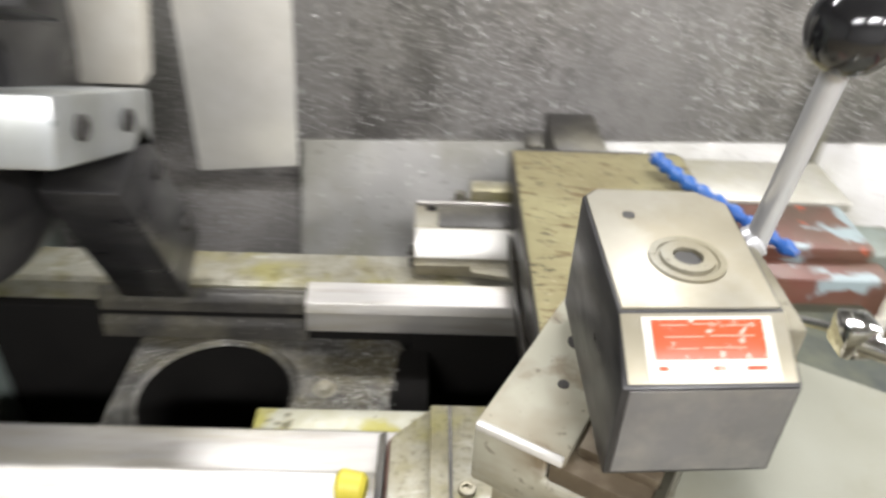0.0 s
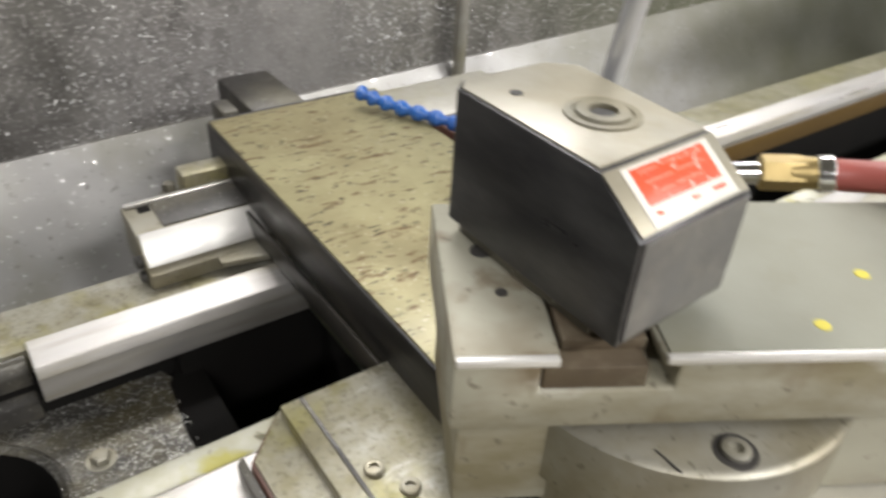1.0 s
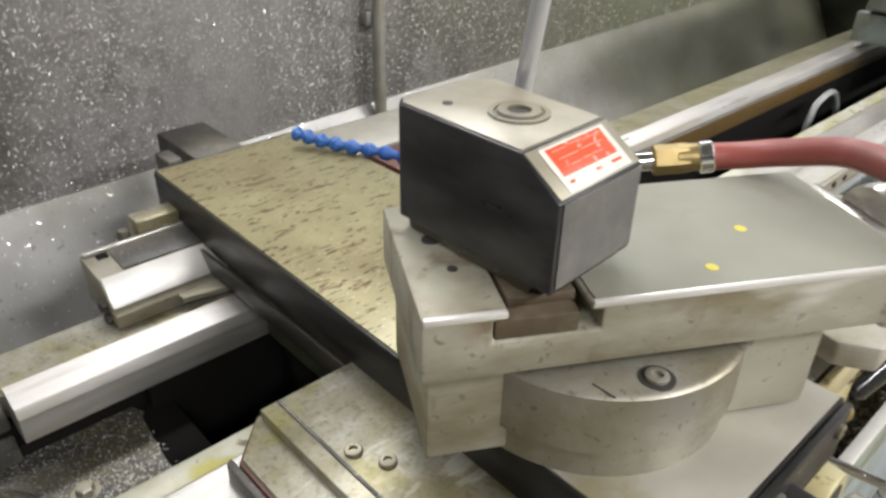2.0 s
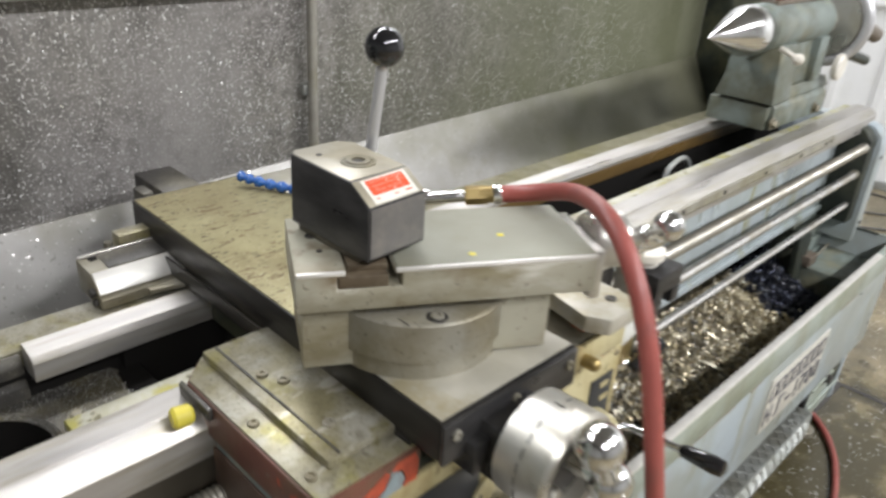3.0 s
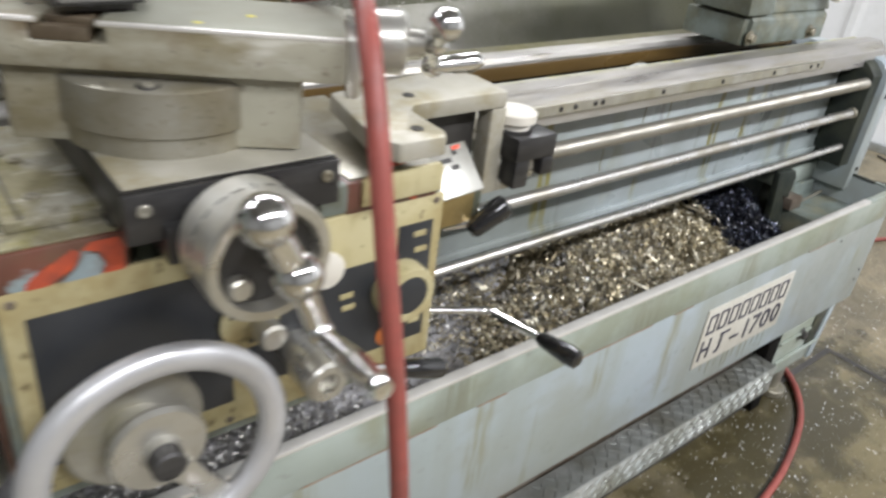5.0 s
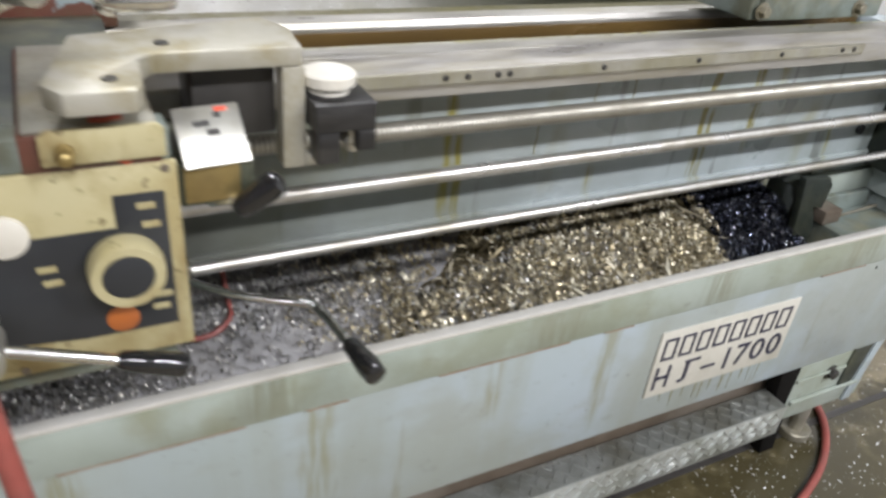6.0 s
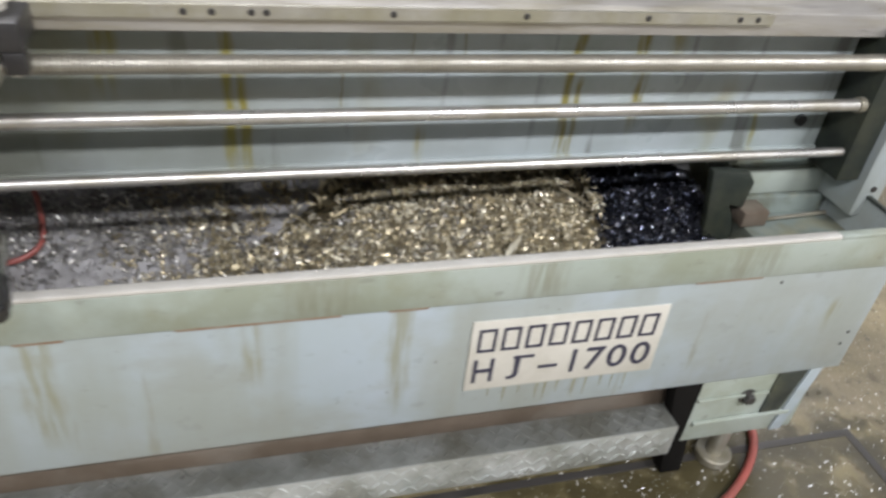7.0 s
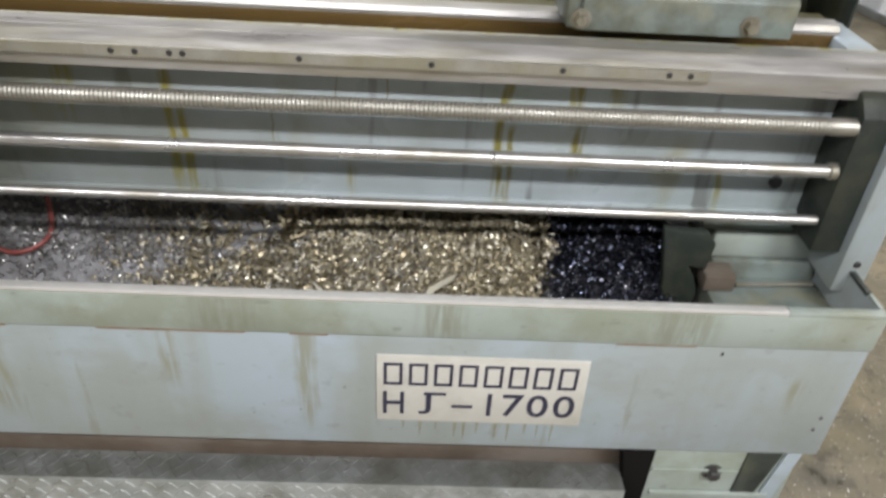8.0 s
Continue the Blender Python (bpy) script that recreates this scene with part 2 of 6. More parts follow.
SMEARED = material("brown_smeared_slide_steel", (0.36, 0.345, 0.27), 0.6, 0.2, (0.29, 0.265, 0.20), 9, 0.8, 0.08, 160, (0.6, 0.6, 1.6), dirt=(0.19, 0.16, 0.085), dirt_scale=9, dirt_amount=0.8)
overlay(SMEARED, (0.15, 0.10, 0.05), 13, 0.56, 0.70, (1, 1, 1.5), 0.55)
overlay(SMEARED, (0.13, 0.085, 0.04), 30, 0.62, 0.72, (1.2, 1.2, 0.5), 0.6)
overlay(SMEARED, (0.12, 0.10, 0.07), 150, 0.64, 0.70, amount=0.6)
overlay(SMEARED, (0.60, 0.585, 0.53), 24, 0.60, 0.70, (0.4, 0.4, 1.2), 0.5)
GRIMETREAD = material("oil_blackened_treadplate", (0.28, 0.29, 0.275), 0.36, 0.5, (0.13, 0.135, 0.12), 12, 0.8, 0.1, 120, dirt=(0.09, 0.08, 0.05), dirt_scale=5, dirt_amount=0.6)
SPLASH = material("chip_spattered_guard_sheet", (0.30, 0.282, 0.268), 0.5, 0.25, (0.165, 0.152, 0.142), 6, 0.9, 0.25, 140, dirt=(0.12, 0.112, 0.10), dirt_scale=3.5, dirt_amount=0.6)
overlay(SPLASH, (0.15, 0.155, 0.085), 1.6, 0.50, 0.66, (1, 1, 0.6), 0.3, offset=(-0.6, 0, 0.4))
overlay(SPLASH, (0.10, 0.092, 0.085), 55, 0.48, 0.62, amount=0.6)
overlay(SPLASH, (0.085, 0.08, 0.072), 15, 0.50, 0.66, (1, 1, 0.3), 0.6)
overlay(SPLASH, (0.09, 0.085, 0.075), 320, 0.55, 0.63, amount=0.5)
overlay(SPLASH, (0.55, 0.53, 0.51), 200, 0.54, 0.66, amount=0.85, rough=0.3, metal=0.7)
overlay(SPLASH, (0.82, 0.81, 0.79), 170, 0.66, 0.70, amount=0.9, rough=0.2, metal=0.9)
def length_tint(m, colour, x0, x1, amount, scale):
    """A tint that thickens along x, like the guard's oil mist, broken by noise."""
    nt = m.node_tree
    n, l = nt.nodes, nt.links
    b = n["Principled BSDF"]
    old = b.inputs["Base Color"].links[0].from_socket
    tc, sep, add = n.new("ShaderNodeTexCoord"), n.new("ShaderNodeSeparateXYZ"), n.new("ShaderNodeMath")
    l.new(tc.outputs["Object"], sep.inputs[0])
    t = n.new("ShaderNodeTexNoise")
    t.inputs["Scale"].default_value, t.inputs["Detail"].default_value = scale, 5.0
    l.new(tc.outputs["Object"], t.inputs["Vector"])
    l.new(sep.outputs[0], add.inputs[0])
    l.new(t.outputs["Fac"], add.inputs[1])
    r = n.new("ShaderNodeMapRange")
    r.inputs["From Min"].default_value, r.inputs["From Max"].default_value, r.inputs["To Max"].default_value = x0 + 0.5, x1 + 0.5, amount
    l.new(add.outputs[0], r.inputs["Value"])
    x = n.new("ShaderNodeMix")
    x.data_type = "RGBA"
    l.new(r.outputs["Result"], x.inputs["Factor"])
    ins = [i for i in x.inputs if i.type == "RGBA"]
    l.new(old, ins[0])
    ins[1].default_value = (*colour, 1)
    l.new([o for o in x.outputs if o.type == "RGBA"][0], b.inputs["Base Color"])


overlay(SPLASH, (0.36, 0.345, 0.33), 3.2, 0.50, 0.66, (1.0, 1.0, 0.5), 0.55, detail=7.0, offset=(1.3, 0, 0.2))
overlay(SPLASH, (0.075, 0.07, 0.062), 4.5, 0.56, 0.64, (1.6, 1.0, 0.5), 0.65, detail=8.0, offset=(0.4, 0, 2.2))
def drips(m, colour, runs, amount):
    """Dried oil runs down a painted wall: rows of centre, half width, top and bottom, wavy and broken up by noise."""
    nt = m.node_tree
    n, l = nt.nodes, nt.links
    b = n["Principled BSDF"]
    tc, sep = n.new("ShaderNodeTexCoord"), n.new("ShaderNodeSeparateXYZ")
    l.new(tc.outputs["Object"], sep.inputs[0])

    def grain(scale, stretch):
        mp, t = n.new("ShaderNodeMapping"), n.new("ShaderNodeTexNoise")
        mp.inputs["Scale"].default_value = stretch
        t.inputs["Scale"].default_value, t.inputs["Detail"].default_value = scale, 5.0
        l.new(tc.outputs["Object"], mp.inputs["Vector"])
        l.new(mp.outputs["Vector"], t.inputs["Vector"])
        return t.outputs["Fac"]

    def op(kind, a, c):
        x = n.new("ShaderNodeMath")
        x.operation = kind
        for sock, v in zip(x.inputs, (a, c)):
            if isinstance(v, float):
                sock.default_value = v
            else:
                l.new(v, sock)
        return x.outputs[0]

    def span(v, lo, hi):
        r = n.new("ShaderNodeMapRange")
        r.inputs["From Min"].default_value, r.inputs["From Max"].default_value = lo, hi
        l.new(v, r.inputs["Value"])
        return r.outputs["Result"]
    wave = op("MULTIPLY", op("SUBTRACT", grain(14.0, (1.0, 1.0, 1.0)), 0.5), 0.03)
    ragged = span(grain(60.0, (1.6, 1.0, 0.16)), 0.34, 0.56)
    x = op("ADD", sep.outputs[0], wave)
    total = None
    for cx, half, top, bottom in runs:
        across = span(op("ABSOLUTE", op("SUBTRACT", x, cx), 0.0), half, half * 0.35)
        one = op("MULTIPLY", op("MULTIPLY", across, span(sep.outputs[2], top + 0.01, top - 0.015)), span(sep.outputs[2], bottom - 0.03, bottom + 0.03))
        total = one if total is None else op("MAXIMUM", total, one)
    mask = op("MULTIPLY", op("MULTIPLY", total, ragged), amount)
    mx = n.new("ShaderNodeMix")
    mx.data_type = "RGBA"
    l.new(mask, mx.inputs["Factor"])
    ins = [i for i in mx.inputs if i.type == "RGBA"]
    l.new(b.inputs["Base Color"].links[0].from_socket, ins[0])
    ins[1].default_value = (*colour, 1)
    l.new([o for o in mx.outputs if o.type == "RGBA"][0], b.inputs["Base Color"])


length_tint(PAINT, (0.26, 0.28, 0.225), 1.15, 0.1, 0.6, 6.0)
# Bed wall gets duller, then dark brown, towards the carriage end.
length_tint(BEDPAINT, (0.15, 0.155, 0.12), 1.35, 0.6, 0.75, 5.0)
length_tint(BEDPAINT, (0.055, 0.045, 0.032), 0.62, 0.25, 0.95, 4.0)
drips(BEDPAINT, (0.19, 0.165, 0.03), ((0.893, 0.013, 0.95, 0.70), (0.912, 0.009, 0.86, 0.70), (0.735, 0.022, 0.95, 0.84), (1.427, 0.012, 0.95, 0.70), (1.445, 0.008, 0.84, 0.70),
                                      (1.550, 0.012, 0.95, 0.76)), 0.95)
drips(BEDPAINT, (0.24, 0.22, 0.07), ((1.60, 0.022, 0.95, 0.88), (1.178, 0.012, 0.76, 0.70), (1.804, 0.009, 0.78, 0.70), (1.535, 0.008, 0.94, 0.85)), 0.8)
drips(PAINT, (0.22, 0.215, 0.13), ((1.945, 0.016, 0.50, 0.44), (0.62, 0.03, 0.60, 0.38), (0.90, 0.02, 0.62, 0.46), (1.12, 0.02, 0.60, 0.36), (0.30, 0.03, 0.60, 0.34)), 0.7)
drips(PANBAND, (0.20, 0.205, 0.15), ((0.55, 0.06, 0.66, 0.56), (1.00, 0.08, 0.66, 0.56), (1.72, 0.07, 0.66, 0.56), (1.34, 0.05, 0.66, 0.56)), 0.75)
length_tint(SPLASH, (0.17, 0.18, 0.095), 0.55, 1.35, 0.75, 3.0)
SLOPE = material("wet_drip_sheet", (0.36, 0.35, 0.335), 0.42, 0.25, (0.27, 0.26, 0.245), 5, 0.8, 0.08, 120, dirt=(0.24, 0.23, 0.18), dirt_scale=3, dirt_amount=0.6)
overlay(SLOPE, (0.14, 0.135, 0.12), 130, 0.64, 0.69, amount=0.6)
overlay(SLOPE, (0.20, 0.19, 0.15), 7, 0.52, 0.66, amount=0.6)
overlay(SLOPE, (0.70, 0.69, 0.66), 190, 0.66, 0.72, amount=0.7, rough=0.2, metal=0.9)
length_tint(SLOPE, (0.12, 0.12, 0.065), 0.75, 1.35, 0.8, 4.0)
length_tint(STAINED, (0.12, 0.11, 0.055), 0.45, 0.9, 0.75, 5.0)
GALV = material("galvanised_sheet", (0.50, 0.52, 0.52), 0.36, 0.7, (0.40, 0.42, 0.42), 10, 0.7, 0.06, 100, dirt=(0.26, 0.25, 0.20), dirt_scale=5, dirt_amount=0.5)
TREAD = material("galvanised_treadplate", (0.60, 0.62, 0.60), 0.38, 0.6, (0.38, 0.41, 0.39), 14, 0.7, 0.08, 120, dirt=(0.20, 0.20, 0.15), dirt_scale=6, dirt_amount=0.6)
PANFLOOR = material("wet_grey_pan_floor", (0.50, 0.49, 0.50), 0.28, 0.35, (0.36, 0.35, 0.35), 9, 0.8, 0.15, 60, dirt=(0.17, 0.16, 0.15), dirt_scale=9, dirt_amount=0.55)
SKIRT = material("dirty_brown_base", (0.16, 0.125, 0.095), 0.42, 0.2, (0.09, 0.07, 0.05), 9, 0.8, 0.15, 70, dirt=(0.22, 0.20, 0.17), dirt_scale=4, dirt_amount=0.5)
HOSE = material("red_rubber_hose", (0.30, 0.075, 0.06), 0.48, 0.0, (0.22, 0.05, 0.04), 30, 0.7, 0.1, 200, dirt=(0.16, 0.06, 0.05), dirt_scale=14, dirt_amount=0.5)
BRASS = material("grimy_brass", (0.36, 0.27, 0.11), 0.38, 0.7, (0.22, 0.16, 0.07), 25, 0.7, 0.06, 120)
BLUE = material("blue_loc_hose_plastic", (0.02, 0.10, 0.33), 0.36, 0.0, (0.02, 0.07, 0.28), 20, 0.6, 0.04, 90)
YELLOW = material("yellow_plastic_cap", (0.56, 0.47, 0.06), 0.5, 0.0, (0.5, 0.44, 0.04), 25, 0.7, 0.06, 90)
LABELRED = material("orange_red_label_print", (0.70, 0.085, 0.03), 0.42, 0.0, (0.58, 0.07, 0.03), 40, 0.7, 0.02, 120)
overlay(LABELRED, (0.66, 0.52, 0.44), 210, 0.60, 0.66, amount=0.7)
overlay(LABELRED, (0.70, 0.42, 0.33), 90, 0.60, 0.68, amount=0.6)
LABELWHITE = material("off_white_label", (0.68, 0.65, 0.58), 0.42, 0.0, (0.58, 0.54, 0.46), 30, 0.7, 0.02, 120)
FADED = material("faded_pale_print", (0.66, 0.30, 0.22), 0.45, 0.0, (0.68, 0.20, 0.12), 260, 0.8, 0.0, 120)
SIGNWHITE = material("faded_name_plate", (0.60, 0.58, 0.52), 0.40, 0.1, (0.52, 0.50, 0.44), 14, 0.7, 0.03, 120, dirt=(0.38, 0.36, 0.28), dirt_scale=9, dirt_amount=0.4)
INK = material("dark_blue_plate_ink", (0.022, 0.022, 0.045), 0.42, 0.0, (0.035, 0.034, 0.06), 30, 0.6, 0.02, 100)
ORANGE = material("orange_enamel", (0.40, 0.12, 0.03), 0.4, 0.0, (0.30, 0.09, 0.03), 30, 0.6, 0.03, 100)
BROWNOIL = material("brown_oil_varnish", (0.17, 0.105, 0.035), 0.34, 0.35, (0.10, 0.06, 0.02), 14, 0.8, 0.05, 90, (0.3, 1, 1), dirt=(0.05, 0.035, 0.015), dirt_scale=6, dirt_amount=0.6)
CONCRETE = material("oil_stained_concrete", (0.25, 0.205, 0.12), 0.46, 0.0, (0.16, 0.135, 0.095), 4, 0.9, 0.12, 60, dirt=(0.085, 0.073, 0.045), dirt_scale=1.3, dirt_amount=0.75, rough_vary=0.18)
overlay(CONCRETE, (0.09, 0.08, 0.05), 6.5, 0.50, 0.68, amount=0.6, rough=0.28, detail=8.0)
overlay(CONCRETE, (0.045, 0.04, 0.03), 45, 0.60, 0.66, amount=0.6)
overlay(CONCRETE, (0.55, 0.53, 0.48), 110, 0.65, 0.70, amount=0.8)
WHITEWALL = material("white_ribbed_cladding", (0.76, 0.77, 0.77), 0.4, 0.0, (0.70, 0.71, 0.71), 3, 0.7, 0.03, 30, dirt=(0.60, 0.60, 0.57), dirt_scale=2, dirt_amount=0.5)
PLASTER = material("grey_workshop_wall", (0.24, 0.24, 0.235), 0.7, 0.0, (0.20, 0.20, 0.195), 3, 0.7, 0.05, 30)
CEIL = material("low_bounce_ceiling", (0.30, 0.30, 0.295), 0.8, 0.0, (0.26, 0.26, 0.255), 2, 0.6, 0.03, 20)
# Brown oil smears, with the slot's shade darkened into the base colour.
NUT = material("brown_slot_shade_steel", (0.13, 0.10, 0.065), 0.5, 0.3, (0.07, 0.05, 0.03), 30, 0.8, 0.08, 120, dirt=(0.22, 0.19, 0.13), dirt_scale=40, dirt_amount=0.5)
WAYSTAIN = material("yellow_stained_way_steel", (0.46, 0.45, 0.38), 0.5, 0.3, (0.36, 0.35, 0.27), 22, 0.8, 0.08, 160, dirt=(0.30, 0.28, 0.16), dirt_scale=16, dirt_amount=0.6)
overlay(WAYSTAIN, (0.33, 0.30, 0.05), 26, 0.54, 0.66, amount=0.85)
overlay(WAYSTAIN, (0.07, 0.06, 0.02), 75, 0.60, 0.68, amount=0.8)
PLATEFILM = material("grey_green_filmed_slide_face", (0.27, 0.27, 0.22), 0.62, 0.15, (0.23, 0.225, 0.175), 8, 0.8, 0.06, 140, dirt=(0.20, 0.185, 0.12), dirt_scale=10, dirt_amount=0.5)
FLAKE = material("bright_steel_flakes", (0.7, 0.69, 0.66), 0.35, 0.25, bump=0.0, island=[(0.85, 0.84, 0.82), (0.40, 0.39, 0.36), (0.70, 0.68, 0.64), (0.92, 0.91, 0.89)])
BARE = material("bare_rim_metal", (0.74, 0.72, 0.68), 0.4, 0.45, (0.60, 0.58, 0.53), 20, 0.7, 0.05, 120)
def wet_patch(m, colour, cx, cy, sx, sy, amount, scale, rough):
    """An oil-soaked area round a point of the floor, its edge broken up by noise."""
    nt = m.node_tree
    n, l = nt.nodes, nt.links
    b = n["Principled BSDF"]
    old = b.inputs["Base Color"].links[0].from_socket
    tc, mp = n.new("ShaderNodeTexCoord"), n.new("ShaderNodeMapping")
    mp.inputs["Location"].default_value = (-cx / sx, -cy / sy, 0)
    mp.inputs["Scale"].default_value = (1 / sx, 1 / sy, 0)
    l.new(tc.outputs["Object"], mp.inputs["Vector"])
    far, t, add = n.new("ShaderNodeVectorMath"), n.new("ShaderNodeTexNoise"), n.new("ShaderNodeMath")
    far.operation = "LENGTH"
    l.new(mp.outputs["Vector"], far.inputs[0])
    t.inputs["Scale"].default_value, t.inputs["Detail"].default_value = scale, 7.0
    l.new(tc.outputs["Object"], t.inputs["Vector"])
    add.operation = "MULTIPLY_ADD"
    add.inputs[1].default_value = 2.6
    l.new(t.outputs["Fac"], add.inputs[0])
    l.new(far.outputs["Value"], add.inputs[2])
    r = n.new("ShaderNodeMapRange")
    r.inputs["From Min"].default_value, r.inputs["From Max"].default_value, r.inputs["To Max"].default_value = 2.35, 1.75, amount
    l.new(add.outputs[0], r.inputs["Value"])
    x = n.new("ShaderNodeMix")
    x.data_type = "RGBA"
    l.new(r.outputs["Result"], x.inputs["Factor"])
    ins = [i for i in x.inputs if i.type == "RGBA"]
    l.new(old, ins[0])
    ins[1].default_value = (*colour, 1)
    l.new([o for o in x.outputs if o.type == "RGBA"][0], b.inputs["Base Color"])
    f = n.new("ShaderNodeMix")
    f.data_type = "FLOAT"
    l.new(r.outputs["Result"], f.inputs[0])
    l.new(b.inputs["Roughness"].links[0].from_socket, f.inputs[2])
    f.inputs[3].default_value = rough
    l.new(f.outputs[0], b.inputs["Roughness"])


wet_patch(CONCRETE, (0.13, 0.107, 0.045), 1.7, -0.15, 1.1, 0.65, 0.65, 5.0, 0.24)
wet_patch(CONCRETE, (0.045, 0.038, 0.018), 1.75, 0.12, 0.75, 0.22, 0.9, 11.0, 0.2)
wet_patch(CONCRETE, (0.035, 0.03, 0.016), 2.26, -0.1, 0.07, 0.6, 0.9, 14.0, 0.2)
wet_patch(CONCRETE, (0.04, 0.034, 0.018), 2.0, 0.245, 0.45, 0.06, 0.9, 14.0, 0.2)
overlay(CONCRETE, (0.62, 0.60, 0.54), 150, 0.66, 0.70, amount=0.8)
overlay(CONCRETE, (0.06, 0.05, 0.03), 24, 0.58, 0.68, amount=0.5, detail=7.0)
CABLE = material("black_cable_rubber", (0.03, 0.028, 0.026), 0.5, 0.0, (0.05, 0.045, 0.04), 20, 0.6, 0.05, 90)
TAPEY = material("yellow_floor_tape", (0.62, 0.44, 0.03), 0.5, 0.0, (0.48, 0.33, 0.03), 12, 0.7, 0.04, 60)
GOLD = material("straw_steel_chips", (0.5, 0.42, 0.26), 0.42, 0.6, bump=0.0, island=[(0.66, 0.60, 0.44), (0.20, 0.165, 0.105), (0.55, 0.48, 0.32), (0.38, 0.32, 0.20), (0.86, 0.81, 0.66), (0.26, 0.22, 0.145)])
GREYCHIP = material("grey_steel_chips", (0.4, 0.4, 0.38), 0.38, 0.7, bump=0.0, island=[(0.66, 0.65, 0.62), (0.18, 0.17, 0.155), (0.48, 0.46, 0.42), (0.12, 0.115, 0.11), (0.84, 0.83, 0.80)])
BLUECHIP = material("blued_steel_chips", (0.05, 0.06, 0.10), 0.25, 0.85, bump=0.0, island=[(0.025, 0.028, 0.042), (0.10, 0.11, 0.145), (0.018, 0.018, 0.022), (0.05, 0.056, 0.085), (0.22, 0.22, 0.23)])
CHIPBED = material("packed_chip_bed", (0.16, 0.13, 0.075), 0.4, 0.5, (0.09, 0.078, 0.055), 70, 1.0, 0.9, 160, dirt=(0.24, 0.20, 0.12), dirt_scale=50, dirt_amount=0.8)
DARKBED = material("packed_dark_chip_bed", (0.035, 0.035, 0.045), 0.4, 0.6, (0.015, 0.015, 0.02), 70, 1.0, 0.9, 160)

# ---- building helpers ----


def finish(bm, name, mat, sharp=32):
    bmesh.ops.recalc_face_normals(bm, faces=bm.faces)
    lim = radians(sharp)
    for f in bm.faces:
        f.smooth = True
    for e in bm.edges:
        if len(e.link_faces) == 2 and e.calc_face_angle(0) > lim:
            e.smooth = False
    me = bpy.data.meshes.new(name)
    bm.to_mesh(me)
    bm.free()
    me.materials.append(mat)
    return me


def part(name, bm, mat, parent=None, label="", sharp=32):
    ob = new(name, finish(bm, name, mat, sharp))
    if parent is not None:
        ob.parent = parent
        ob.matrix_parent_inverse = Matrix.Translation(parent.matrix_basis.translation).inverted() if parent.parent is None else Matrix()
    if label:
        tagged(ob, label)
    return ob


def thing(name, at, label, category, group="", kind=""):
    ob = new(name)
    ob.location = at
    ob.empty_display_size = 0.05
    return tagged(ob, label, category, group, kind)


def solo(name, bm, mat, label, category, kind="", group="", sharp=32):
    return tagged(part(name, bm, mat, None, "", sharp), label, category, group, kind)


def join(*bms):
    out = bmesh.new()
    for b in bms:
        me = bpy.data.meshes.new("tmp")
        b.to_mesh(me)
        out.from_mesh(me)
        bpy.data.meshes.remove(me)
        b.free()
    return out


def box(x0, x1, y0, y1, z0, z1, bevel=0.002, seg=2):
    bm = bmesh.new()
    bmesh.ops.create_cube(bm, size=1)
    for v in bm.verts:
        v.co = ((x0 + x1) / 2 + v.co.x * (x1 - x0), (y0 + y1) / 2 + v.co.y * (y1 - y0), (z0 + z1) / 2 + v.co.z * (z1 - z0))
    if bevel:
        bmesh.ops.bevel(bm, geom=bm.edges[:], offset=bevel, segments=seg, affect="EDGES", profile=0.5)
    return bm


def prism(points, axis, a, b, bevel=0.0):
    """A polygon extruded along an axis: points are the other two coordinates in order."""
    bm = bmesh.new()

    def put(p, w):
        q = list(p)
        q.insert("xyz".index(axis), w)
        return bm.verts.new(q)
    lo, hi = [put(p, a) for p in points], [put(p, b) for p in points]
    n = len(points)
    bm.faces.new(lo[::-1]), bm.faces.new(hi)
    for i in range(n):
        bm.faces.new((lo[i], lo[(i + 1) % n], hi[(i + 1) % n], hi[i]))
    bmesh.ops.recalc_face_normals(bm, faces=bm.faces)
    if bevel:
        bmesh.ops.bevel(bm, geom=bm.edges[:], offset=bevel, segments=2, affect="EDGES", profile=0.5)
    return bm


def spin(profile, origin, axis, seg=24):
    """A turned shape: profile rows (along, radius) about the axis from the origin."""
    bm = bmesh.new()
    q = Vector(axis).normalized().to_track_quat("Z", "Y")
    o = Vector(origin)
    rings = []
    for d, r in profile:
        if r < 1e-6:
            rings.append([bm.verts.new(o + q @ Vector((0, 0, d)))])
        else:
            rings.append([bm.verts.new(o + q @ Vector((r * math.cos(2 * math.pi * k / seg), r * math.sin(2 * math.pi * k / seg), d))) for k in range(seg)])
    for a, b in zip(rings, rings[1:]):
        for k in range(seg):
            k2 = (k + 1) % seg
            if len(a) == 1 and len(b) == 1:
                break
            if len(a) == 1:
                bm.faces.new((a[0], b[k], b[k2]))
            elif len(b) == 1:
                bm.faces.new((a[k], a[k2], b[0]))
            else:
                bm.faces.new((a[k], a[k2], b[k2], b[k]))
    for ring, flip in ((rings[0], True), (rings[-1], False)):
        if len(ring) > 2:
            bm.faces.new(ring[::-1] if flip else ring)
    return bm


def rod(p0, p1, r, seg=20, chamfer=0.0):
    p0, p1 = Vector(p0), Vector(p1)
    d = (p1 - p0).length
    c = chamfer or min(r * 0.12, d * 0.1)
    return spin([(0, r - c), (c, r), (d - c, r), (d, r - c)], p0, p1 - p0, seg)


def ball(c, r, seg=24):
    bm = bmesh.new()
    bmesh.ops.create_uvsphere(bm, u_segments=seg, v_segments=seg // 2, radius=r)
    bmesh.ops.translate(bm, verts=bm.verts, vec=Vector(c))
    return bm


